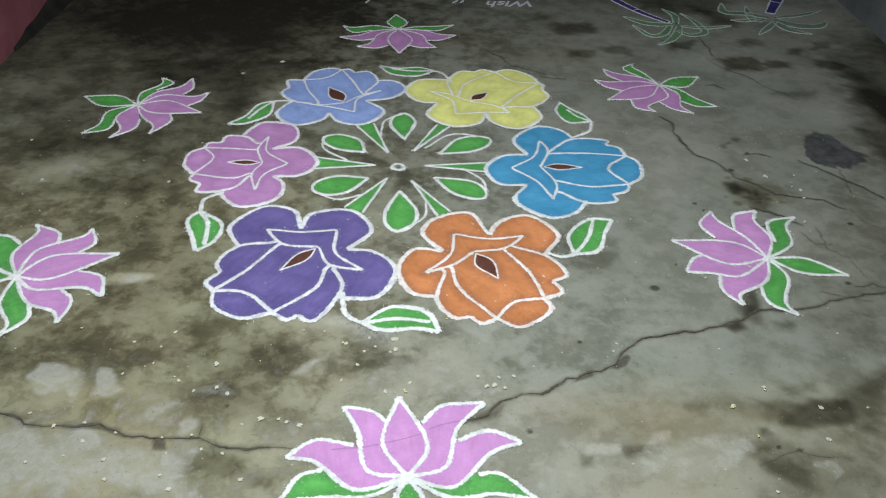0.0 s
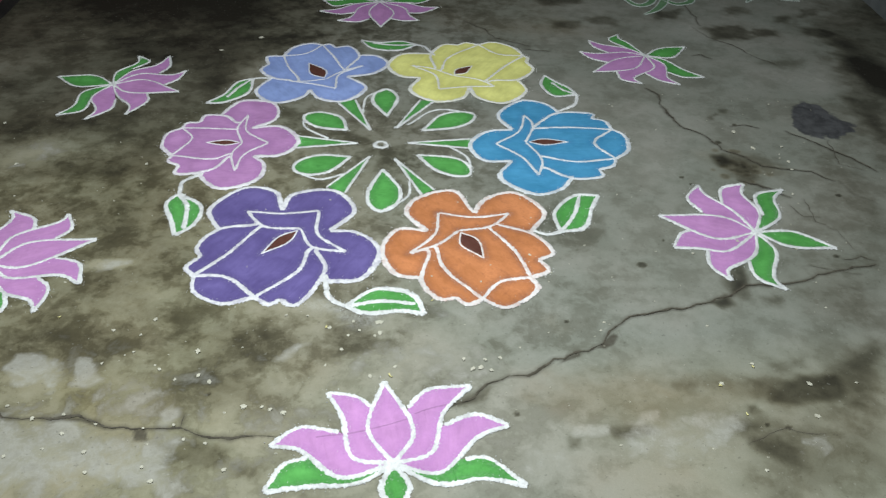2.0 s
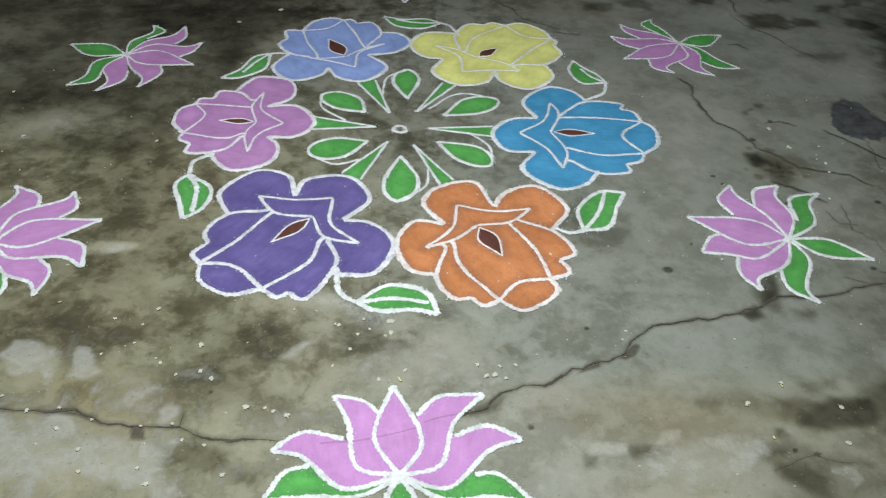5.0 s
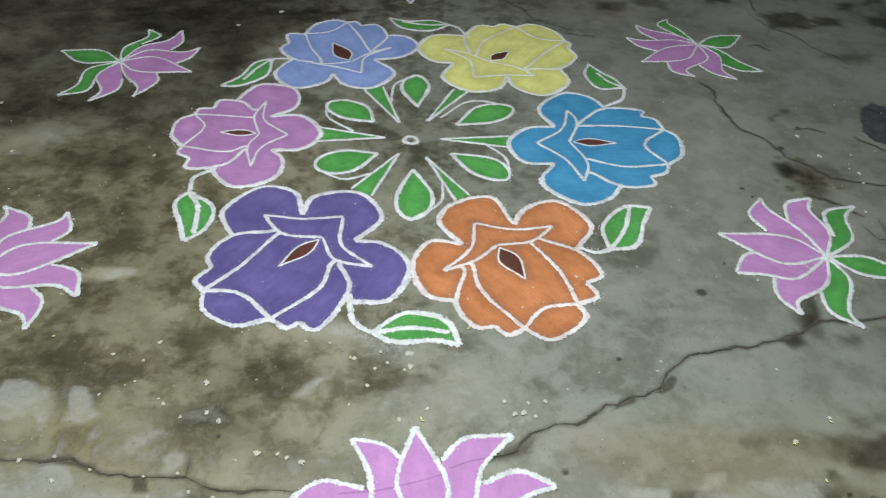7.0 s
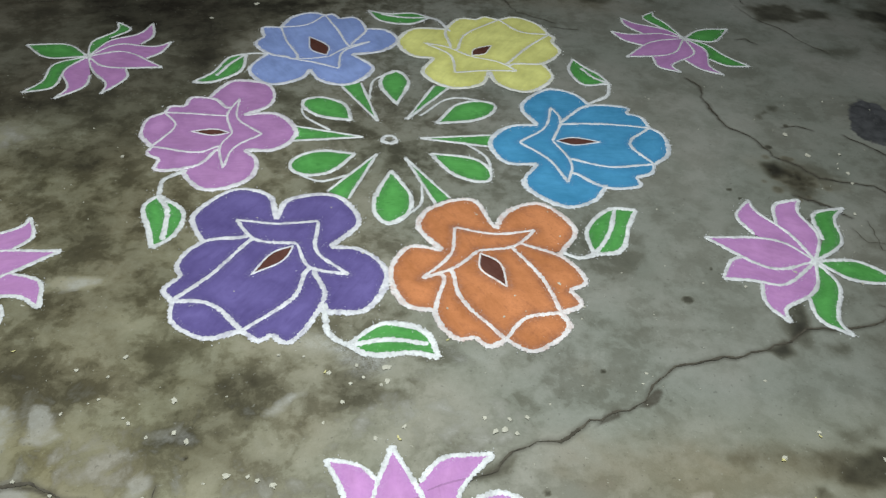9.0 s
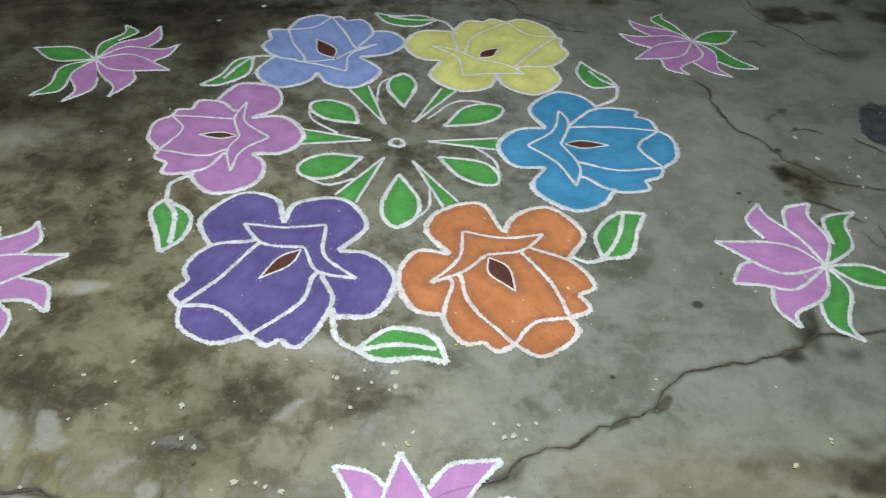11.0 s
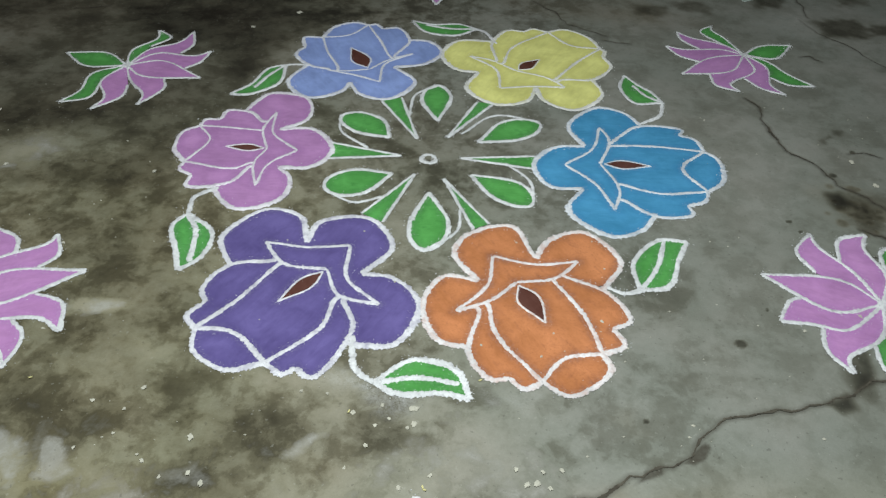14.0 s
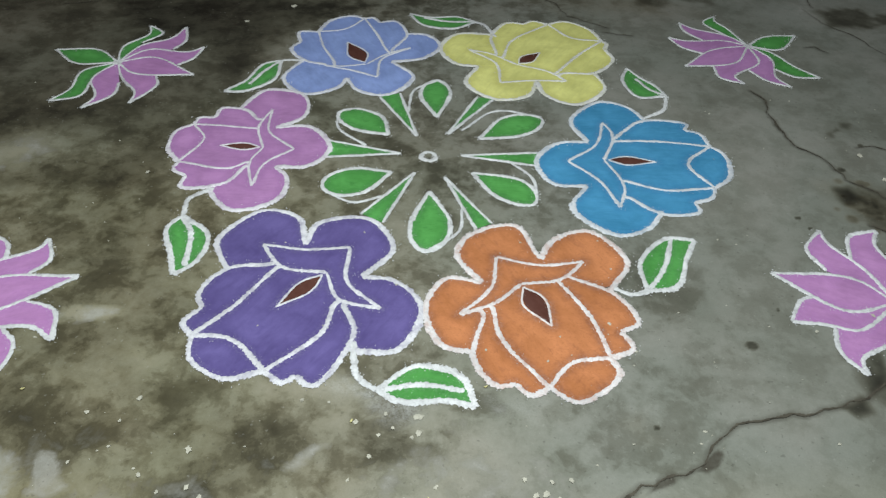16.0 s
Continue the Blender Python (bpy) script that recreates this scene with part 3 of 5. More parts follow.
stain("damp", 0.165, 0.0562, (1.05, -1.05), (1.21, -1.02), (1.11, -1.22), (1.03, -1.20))
stain("damp", 0.105, 0.0675, (1.09, -0.80), (1.31, -0.76), (1.20, -0.98), (1.08, -0.94))
stain("damp", 0.09, 0.0562, (0.52, -0.32), (0.62, -0.50), (0.69, -0.59), (0.59, -0.66), (0.48, -0.59), (0.47, -0.49))
stain("rust", 0.5, 0.06, (0.38, -1.08), (0.56, -1.06), (0.64, -1.12), (0.81, -1.11), (0.78, -1.19), (0.63, -1.25), (0.42, -1.22), (0.34, -1.15))
stain("rust", 0.4, 0.05, (0.29, -1.06), (0.37, -1.06), (0.37, -1.12), (0.29, -1.13))
stain("rust", 0.45, 0.06, (-0.66, -1.04), (-0.53, -1.04), (-0.47, -1.13), (-0.52, -1.20), (-0.63, -1.15))
stain("rust", 0.4, 0.06, (0.41, -1.33), (0.56, -1.31), (0.63, -1.38), (0.40, -1.38))
stain("bare", 0.287, 0.0248, (0.54, -1.22), (0.78, -1.21), (0.74, -1.30), (0.57, -1.34), (0.49, -1.30))
stain("bare", 0.287, 0.0248, (0.30, -1.28), (0.41, -1.30), (0.39, -1.35), (0.29, -1.35))
stain("rust", 0.4, 0.07, (0.10, 1.41), (0.82, 1.44), (0.83, 0.94), (0.48, 0.93), (0.14, 1.05))
stain("damp", 0.1, 0.12, (-1.68, 1.02), (-0.59, 1.10), (-0.58, 0.42), (-0.76, 0.22), (-1.33, 0.19))
stain("damp", 0.062, 0.05, (-0.48, -1.04), (-0.31, -1.07), (-0.20, -0.95), (-0.26, -0.87), (-0.51, -0.87), (-0.55, -0.95))
stain("damp", 0.055, 0.05, (-1.04, -0.83), (-0.81, -0.82), (-0.56, -0.88), (-0.54, -0.95), (-0.73, -0.97), (-0.99, -0.96))
stain("damp", 0.14, 0.04, (0.81, -1.09), (1.14, -1.08), (1.09, -1.20), (0.84, -1.21))
# the next two darken the ground along the right edge
stain("damp", 0.25, 0.08, (2.10, 1.32), (2.47, 1.34), (1.68, -0.16), (1.65, -0.01), (1.75, 0.20), (1.82, 0.55))
stain("damp", 0.07, 0.1, (1.29, -0.13), (1.70, -0.12), (1.25, -0.98), (1.04, -0.94), (1.15, -0.60))
stain("damp", -0.05, 0.08, (1.28, 1.30), (1.90, 1.32), (1.65, 0.44), (1.28, 0.34), (1.34, 0.89))
stain("damp", -0.06, 0.08, (0.92, 0.24), (1.24, 0.24), (1.02, -0.13), (0.82, -0.30))
stain("damp", 0.2, 0.11, (-1.083, 1.965), (-0.184, 2.011), (-0.166, 1.431), (-0.536, 1.386), (-0.802, 1.407), (-0.982, 1.526))
stain("damp", 0.24, 0.11, (-1.339, 1.371), (-0.993, 1.446), (-0.743, 1.363), (-0.545, 1.347), (-0.526, 1.070), (-0.665, 1.013), (-0.867, 1.060), (-1.113, 1.079), (-1.294, 1.211))
stain("damp", 0.16, 0.11, (-1.779, 1.930), (-1.098, 1.965), (-0.977, 1.369), (-1.324, 1.319), (-1.536, 1.349))
stain("damp", 0.308, 0.03, (0.750, 1.449), (0.954, 1.425), (0.950, 1.302), (0.761, 1.265))
stain("damp", 0.252, 0.024, (0.768, 1.081), (0.882, 1.071), (0.853, 0.990), (0.762, 1.001))
stain("damp", 0.224, 0.024, (0.932, 1.127), (1.038, 1.131), (1.049, 1.035), (0.931, 1.059))
stain("damp", 0.21, 0.024, (0.696, 1.553), (0.767, 1.556), (0.740, 1.473), (0.670, 1.470))
stain("damp", 0.336, 0.03, (1.243, 1.208), (1.397, 1.227), (1.348, 1.112), (1.255, 1.109))
stain("damp", 0.308, 0.03, (1.594, 1.248), (1.704, 1.252), (1.699, 1.165), (1.585, 1.147))
stain("damp", 0.392, 0.03, (1.425, 0.986), (1.593, 1.023), (1.616, 0.945), (1.574, 0.868), (1.433, 0.858))
stain("damp", 0.308, 0.024, (1.652, 0.972), (1.738, 0.961), (1.719, 0.903), (1.624, 0.888))
stain("damp", 0.252, 0.024, (1.961, 1.209), (2.022, 1.211), (1.987, 1.131), (1.915, 1.115))
stain("damp", 0.336, 0.03, (1.870, 0.998), (1.967, 0.980), (1.991, 0.909), (1.848, 0.887))
stain("damp", 0.28, 0.024, (1.821, 1.133), (1.872, 1.127), (1.829, 1.057), (1.787, 1.063))
stain("damp", 0.336, 0.072, (1.169, 1.884), (1.794, 1.913), (1.669, 1.634), (1.426, 1.607), (1.242, 1.686))
stain("damp", 0.308, 0.048, (1.550, 1.630), (1.714, 1.593), (1.656, 1.427), (1.505, 1.398))
# darker along the foot of the east wall
stain("damp", 0.3, 0.07, (2.440, 1.848), (2.471, 1.338), (2.211, 0.845), (2.205, 1.144))
stain("damp", 0.22, 0.012, (1.166, 0.167), (1.205, 0.199), (1.212, 0.187), (1.175, 0.155))
stain("damp", 0.2, 0.012, (1.228, 0.224), (1.253, 0.222), (1.238, 0.197), (1.220, 0.202))
stain("damp", 0.3, 0.015, (0.149, -1.148), (0.202, -1.123), (0.235, -1.102), (0.226, -1.137), (0.191, -1.157))
stain("damp", 0.07, 0.08, (0.693, 1.957), (1.254, 1.985), (1.098, 1.446), (0.682, 1.278), (0.540, 1.425))
stain("damp", -0.05, 0.06, (1.259, -0.199), (1.446, -0.162), (1.324, -0.429), (1.172, -0.459))
crack(0.0055, (1.284, 0.705), (1.322, 0.712), (1.350, 0.672))
crack(0.0045, (0.602, 0.778), (0.647, 0.762), (0.699, 0.757))
crack(0.004, (1.164, -0.693), (1.224, -0.719), (1.287, -0.737))
crack(0.0068, (0.160, -1.147), (0.194, -1.136), (0.229, -1.093), (0.280, -1.071), (0.327, -1.072), (0.380, -1.036), (0.456, -0.999), (0.525, -0.973), (0.568, -0.916), (0.613, -0.880), (0.708, -0.860), (0.820, -0.838), (0.898, -0.812), (0.953, -0.770), (1.080, -0.767), (1.191, -0.732), (1.349, -0.697))
crack(0.0072, (-0.893, -1.105), (-0.849, -1.115), (-0.797, -1.144), (-0.712, -1.151), (-0.660, -1.143), (-0.595, -1.179), (-0.538, -1.188), (-0.436, -1.189), (-0.383, -1.216), (-0.327, -1.225), (-0.281, -1.219))
crack(0.006, (-0.436, -1.189), (-0.434, -1.154))
crack(0.007, (1.007, 0.406), (1.039, 0.348), (1.025, 0.255), (1.033, 0.183), (1.047, 0.106), (1.102, 0.049), (1.121, 0.009), (1.137, -0.061), (1.204, -0.114), (1.235, -0.172), (1.290, -0.190), (1.382, -0.208), (1.431, -0.267))
crack(0.006, (1.411, 0.059), (1.505, -0.060), (1.565, -0.150), (1.599, -0.215))
crack(0.008, (1.127, -0.256), (1.157, -0.276), (1.205, -0.303), (1.250, -0.355))
crack(0.0045, (1.424, 1.273), (1.429, 1.143), (1.420, 1.020))
crack(0.004, (1.376, 1.006), (1.406, 0.916), (1.437, 0.861), (1.494, 0.796), (1.536, 0.691), (1.598, 0.603))
crack(0.005, (0.376, 1.088), (0.457, 0.998), (0.487, 0.897), (0.621, 0.810))
crack(0.0035, (0.765, -1.293), (0.819, -1.269), (0.864, -1.255), (0.901, -1.272), (0.944, -1.275))
crack(0.005, (1.227, 0.099), (1.278, 0.108), (1.321, 0.083))
crack(0.006, (-1.281, 0.884), (-1.231, 0.892), (-1.174, 0.912))
crack(0.003, (1.446, -0.267), (1.460, -0.353), (1.506, -0.401))
crack(0.0025, (1.288, -0.368), (1.272, -0.490), (1.318, -0.534), (1.322, -0.631))
crack(0.0025, (1.527, -0.013), (1.495, -0.165), (1.562, -0.208))
crack(0.0025, (1.229, -0.399), (1.247, -0.461), (1.297, -0.467))
crack(0.0045, (1.270, -0.670), (1.326, -0.658), (1.358, -0.679))
crack(0.003, (1.208, -0.781), (1.251, -0.806), (1.297, -0.797))
crack(0.005, (1.041, -0.351), (1.104, -0.374), (1.164, -0.361))
crack(0.004, (-0.281, -1.219), (-0.193, -1.232), (-0.097, -1.227), (0.000, -1.206), (0.089, -1.167), (0.160, -1.147))


# the drifts of damp and of coloured-in dimness fade out away from the pattern
FADE = np.exp(-np.clip(np.hypot(MX - 0.2, MY - 0.1) - 1.9, 0, None) ** 2 / 0.5)
for key in ("damp", "bare"):
    SHEET[key] *= FADE


def ground():
    rise = 0.0016 * ragged((slice(None), slice(None)), 0.7, 1.0) * np.exp(-((MX / 2.4) ** 2 + (MY / 2.4) ** 2))
    z = (rise - 0.0017 + DIP).ravel()
    ny, nx = MX.shape
    me = bpy.data.meshes.new("ground")
    idx = np.arange(nx * ny).reshape(ny, nx)
    quads = np.stack((idx[:-1, :-1], idx[:-1, 1:], idx[1:, 1:], idx[1:, :-1]), -1).reshape(-1, 4)
    me.vertices.add(nx * ny)
    me.vertices.foreach_set("co", np.stack((MX.ravel(), MY.ravel(), z), -1).ravel().astype(np.float32))
    me.loops.add(quads.size)
    me.loops.foreach_set("vertex_index", quads.ravel().astype(np.int32))
    me.polygons.add(len(quads))
    me.polygons.foreach_set("loop_start", np.arange(0, quads.size, 4, dtype=np.int32))
    me.update(calc_edges=True)
    me.polygons.foreach_set("use_smooth", np.ones(len(quads), dtype=bool))
    for key, sheet in SHEET.items():
        a = me.attributes.new(key, "FLOAT", "POINT")
        a.data.foreach_set("value", sheet.ravel().astype(np.float32))
    me.materials.append(CONCRETE)
    me.validate()
    return tagged(new("ground", me), "cracked grey concrete yard with damp olive stains", "ground", kind="structure")


yard = ground()


def packed_dirt(width, line):
    """Dark soil that fills a crack a little below the surface."""
    pts = []
    for a, b in zip(line, line[1:]):
        n = max(1, round((b - a).length / 0.004))
        pts += [a.lerp(b, k / n) for k in range(n)]
    pts.append(line[-1])
    bm = bmesh.new()
    rows, along = [], 0.0
    for k, p in enumerate(pts):
        t = pts[min(k + 1, len(pts) - 1)] - pts[max(k - 1, 0)]
        side = Vector((-t.y, t.x)).normalized()
        along += (p - pts[k - 1]).length if k else 0
        taper = min(1.0, 0.15 + 0.12 * min(k, len(pts) - 1 - k))
        half = gap_half(width, along) * taper
        rows.append([bm.verts.new((*(p + side * half * s * random.uniform(0.45, 0.95)), -0.0021 - 0.0003 * (1 - abs(s)))) for s in (-1, 0, 1)])
    for r0, r1 in zip(rows, rows[1:]):
        for j in range(2):
            bm.faces.new((r0[j + 1], r0[j], r1[j], r1[j + 1]))
    part("crack", bm, SOIL, yard, "dark soil packed in a crack")


SOIL = plaster("crack_soil", (0.052, 0.046, 0.034), (0.098, 0.089, 0.066), 30)
for fissure in FISSURES:
    packed_dirt(*fissure)


# ---- walls that bound the yard ----
def wall_block(name, line, thick, height, material, label):
    """An upright wall whose foot follows the line, with a worn, rounded foot and top."""
    bm = bmesh.new()
    a, b = Vector(line[0]), Vector(line[1])
    d = (b - a).normalized()
    out = Vector((-d.y, d.x))
    n = max(2, int((b - a).length / 0.12))
    profile = ((0.004, -0.02), (0.003, 0.02), (0.0, 0.2), (0.0, height - 0.03), (-0.03, height), (-thick, height), (-thick, -0.02))
    rows = []
    for k in range(n + 1):
        p = a + (b - a) * k / n
        wob = 0.006 * noise.noise((k * 0.7, height, 1.0))
        rows.append([bm.verts.new((*(p + out * (o + wob)), z)) for o, z in profile])
    for r0, r1 in zip(rows, rows[1:]):
        for j in range(len(profile) - 1):
            bm.faces.new((r0[j], r1[j], r1[j + 1], r0[j + 1]))
    bm.faces.new(rows[0])
    bm.faces.new(rows[-1][::-1])
    bmesh.ops.recalc_face_normals(bm, faces=bm.faces)
    return tagged(part(name, bm, material), label, "wall", kind="structure")


# colour of the added strip for the dark band below the pink wall
DARK_FOOT = plaster("dark_strip", (0.012, 0.011, 0.010), (0.028, 0.025, 0.022), 8)
wall_block("wall_west", ((-1.66, 4.2), (-1.625, 0.78)), 0.25, 2.6, PINK_WALL, "pink limewashed house wall above a dark foot")


def foot_strip(a, b, high, wide):
    """A dark sloping strip added along the foot of a wall, running out at its near end."""
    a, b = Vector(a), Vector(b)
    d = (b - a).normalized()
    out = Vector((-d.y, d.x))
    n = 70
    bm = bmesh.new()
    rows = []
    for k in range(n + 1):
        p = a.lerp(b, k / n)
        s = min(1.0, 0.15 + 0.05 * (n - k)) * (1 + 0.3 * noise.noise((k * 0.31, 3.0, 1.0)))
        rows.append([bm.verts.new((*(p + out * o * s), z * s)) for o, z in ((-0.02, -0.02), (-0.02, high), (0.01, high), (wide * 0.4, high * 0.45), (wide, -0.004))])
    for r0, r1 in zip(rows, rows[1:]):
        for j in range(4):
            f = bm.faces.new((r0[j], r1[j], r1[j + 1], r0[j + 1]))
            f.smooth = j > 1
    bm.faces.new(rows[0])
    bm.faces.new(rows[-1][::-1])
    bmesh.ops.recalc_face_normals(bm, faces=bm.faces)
    return tagged(part("baseboard_west", bm, DARK_FOOT), "dark strip added along the foot of the pink wall", "skirting", kind="structure")


foot_strip((-1.652, 4.2), (-1.618, 1.0), 0.085, 0.05)
wall_block("wall_east", ((2.235, 0.3), (2.569, 4.2)), 0.25, 2.4, GREY_WALL, "grey cement-plastered boundary wall")



# ---- the six roses ----
def joins(point, *curves):
    """The nearest place on the given lines, where a line from point should end."""
    return min((q for c in curves for q in spline(c)), key=lambda q: (q - point).length)


def rose(colour, at, turn, h, line=0.0140):
    """A rose drawn in powder. The handles are in centimetres: out from the middle of the ring, and across."""
    word = COLOUR_WORD[colour]
    top = empty("rangoli_rose", at, turn, f"{word} powder rose outlined in white on the concrete", "rangoli flower", "roses of the ring")
    h = {k: Vector(v) / 100 for k, v in h.items()}
    fill = PETAL[colour]
    LINE[0] = TINTED[colour]
    thin = line * FINE[colour]
    arm_a, arm_b = bow(h["ta"], h["v"], SAG[colour][0]), bow(h["v"], h["tb"], SAG[colour][1])
    in_a, in_b = [h["ta"], h["ca"], h["s0"]], [h["s0"], h["cb"], h["tb"]]
    inner = [h["b1"], h["ib"], h["i"], h["ia"], h["a1"]]
    petal = bed("inner_petal", joined(inner, [h["a1"], h["s0"]], [h["s0"], h["b1"]]), 0.0010, fill, top)
    outline(petal, [inner], line)
    for s, z in (("a", 0.0013), ("b", 0.0016)):
        edge = [h[s + "1"], h["p" + s + "0"], h["p" + s], h["p" + s + "2"], h[s + "2"]]
        mid = (h["s0"] + h["s1"]) / 2
        petal = bed("side_petal", joined(edge, [h[s + "2"], mid], [mid, h["s0"]], [h["s0"], h[s + "1"]]), z, fill, top)
        first = [joins(h["o" + s + "0"], in_a, in_b), h["o" + s + "0"], h["o" + s], h["o" + s + "2"], h["n" + s]]
        outline(petal, [edge + [joins(h[s + "2"], first)]], line)
        lobe = [h["n" + s], h["l" + s], h[s + "5"]]
        fold = [h[s + "5"], h["m" + s], h[s + "4"]]
        petal = bed("outer_petal", joined(first[1:], lobe, fold, [h[s + "4"], h["o" + s + "0"]]), z + 0.0006, fill, top)
        outline(petal, [first, lobe], line * (1 + FINE[colour]) / 2)
    fold_a, fold_b = [h["a4"], h["ma"], h["a5"]], [h["b5"], h["mb"], h["b4"]]
    lip = [h["a5"], h["ei"], h["b5"]]
    bud = bed("bud", joined(fold_a, lip, fold_b, [h["b4"], h["s0"]], [h["s0"], h["a4"]]), 0.0025, fill, top)
    outline(bud, [[joins(h["a4"], in_a, in_b)] + fold_a, fold_b + [joins(h["b4"], in_a, in_b)]], thin)
    end = [h["a5"], h["e1"], h["e2"], h["b5"]]
    tip = bed("bud_tip", joined(end, lip[::-1]), 0.0022, fill, top)
    outline(tip, [end], line)
    outline(tip, [lip], thin)
    collar = bed("collar", joined(arm_a, arm_b, in_b[::-1], in_a[::-1]), 0.0028, fill, top)
    outline(collar, [arm_a, arm_b, in_a, in_b], thin * 0.92)
    across = (h["s1"] - h["s0"]).orthogonal() * SLIT[colour]
    near = h["s0"].lerp(h["s1"], 0.07)
    half = h["s0"].lerp(h["s1"], 0.42)
    slit = part("slit", patch(joined([near, half + across, h["s1"]], [h["s1"], half - across, near]), 0.0032), BROWN, top, "dark brown powder slit of the bud")
    outline(slit, [[near, half + across * 1.15, h["s1"]], [near, half - across * 1.15, h["s1"]]], line * 0.45)
    LINE[0] = WHITE
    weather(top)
    return top


SAG = {"purple": (0.19, 0.06), "orange": (0.10, 0.14), "blue": (0.13, 0.09), "lightblue": (0.04, 0.20), "yellow": (0.18, 0.04), "pink": (0.15, 0.18)}
FINE = {"purple": 0.9, "orange": 0.85, "blue": 0.78, "lightblue": 0.68, "yellow": 0.8, "pink": 0.66}
SLIT = {"purple": 0.112, "orange": 0.16, "blue": 0.12, "lightblue": 0.17, "yellow": 0.17, "pink": 0.12}
rose("blue", (0.556, 0.000), 0, dict(i=(-26, -0.7), ia=(-18.9, 8), ib=(-22.4, -11.2), a1=(-10.6, 8.9), b1=(-13.6, -11.9), pa0=(-14, 19.7), pa=(-3.7, 30.8), pa2=(4.3, 27.7), a2=(7.5, 21.9), pb0=(-18.5, -21.7), pb=(-8.9, -31.7), pb2=(-0.3, -28.8), b2=(4.1, -22.1), ta=(-4.8, 19.1), v=(-17.3, -0.7), tb=(-6.1, -20.7), ca=(-2.9, 12.3), s0=(-7.2, 0.2), cb=(-3.7, -11.2), s1=(7.2, -0.2), a4=(-3.4, 9.4), ma=(9.2, 9.9), a5=(24.1, 8.1), b4=(-3.2, -9.3), mb=(6.5, -13), b5=(20.6, -11.5), oa0=(-2.7, 11.1), oa=(7.2, 20.6), oa2=(19.9, 19.4), na=(18.6, 16.3), la=(22.8, 14.2), ob0=(-3.5, -16.5), ob=(4.4, -23.1), ob2=(14, -21.8), nb=(13.7, -18), lb=(18.8, -15.8), e1=(27.1, 4.3), e2=(26, -6.3), ei=(15.9, -0.9)))
rose("orange", (0.244, -0.565), 300, dict(b1=(-11.8, -6.9), ib=(-22.7, -6.9), i=(-27.5, -0.2), ia=(-25.3, 11.2), a1=(-12.2, 9.7), pa0=(-16.2, 16.9), pa=(-14.8, 26.3), pa2=(-1.7, 27.5), a2=(3.4, 19.6), pb0=(-16.8, -13.2), pb=(-11.2, -21.9), pb2=(0.3, -24.5), b2=(4.6, -20.2), ta=(-6.4, 18.2), v=(-17.5, 0.9), tb=(-5.6, -16.6), ca=(-4.1, 9.8), s0=(-7.1, 0.8), cb=(-4.8, -8), s1=(7.1, -0.8), a4=(-4.1, 9), ma=(9, 8.4), a5=(20.4, 4.9), b4=(-3.6, -9.2), mb=(4.7, -12.4), b5=(20.6, -11.2), oa0=(-3.6, 12.1), oa=(6.1, 17.8), oa2=(15.2, 16.6), na=(15.6, 11.5), la=(20.7, 10.7), ob0=(-3, -12.1), ob=(6.3, -20.4), ob2=(15, -20.3), nb=(16.6, -16.7), lb=(20.3, -15.7), e1=(24.8, 3.6), e2=(26.6, -8), ei=(17.7, -3.4)))
rose("purple", (-0.281, -0.531), 240, dict(b1=(-12.8, -8.6), ib=(-21.1, -10.4), i=(-28.8, -1.2), ia=(-22.6, 9.9), a1=(-10.6, 9.2), pa0=(-13.3, 16.1), pa=(-9.2, 25.8), pa2=(4, 27.8), a2=(8.8, 20.5), pb0=(-20, -16.2), pb=(-18, -24.8), pb2=(-3.4, -27.2), b2=(2.9, -19.4), v=(-17.5, 1.1), tb=(-7.5, -17), ta=(-4.1, 18.3), cb=(-3.7, -8.2), s0=(-7.4, 1.4), ca=(-1.9, 8.8), s1=(7.4, -1.4), a4=(0.1, 9), ma=(8.4, 11.5), a5=(22.9, 7.8), b4=(-1.9, -9.2), mb=(12.5, -9.5), b5=(23.1, -11.4), oa0=(-1, 10.7), oa=(4.7, 17.3), oa2=(21, 18.5), na=(20.7, 14.1), la=(23.5, 12.8), ob0=(-3.2, -11.2), ob=(3.4, -18.6), ob2=(12.6, -18.7), nb=(15.8, -15), lb=(21.3, -15.3), e2=(28.3, -6.9), e1=(28.7, 2.1), ei=(19.8, -3.6)))
rose("pink", (-0.514, 0.026), 180, dict(b1=(-8, -9.8), ib=(-17.3, -10.7), i=(-24.2, -0.3), ia=(-19.4, 8.1), a1=(-10.5, 9.2), pa0=(-14.2, 13.9), pa=(-13, 23.2), pa2=(-2.3, 27.9), a2=(4.6, 19.8), pb0=(-15.2, -16.1), pb=(-13.8, -27.6), pb2=(-2.3, -30.1), b2=(3.4, -19.8), v=(-14.4, 0.5), tb=(-5.6, -19.1), ta=(-5.7, 17.8), cb=(-3.2, -9.8), s0=(-5.9, 0.2), ca=(-3.5, 7.4), s1=(5.9, -0.2), a4=(-2.7, 7.4), ma=(1.6, 10.3), a5=(15.4, 7.8), b4=(-2.9, -9), mb=(7.8, -10.1), b5=(15.2, -10.4), oa0=(-2.8, 9.2), oa=(1.4, 16.7), oa2=(12.2, 18.8), na=(12.2, 13.9), la=(15.8, 11.4), ob0=(-2.3, -13.9), ob=(1.8, -18.5), ob2=(8.7, -19.3), nb=(10, -14.2), lb=(14.2, -13.8), e2=(19.3, -6.8), e1=(19.5, 1.8), ei=(11, -3.6)))
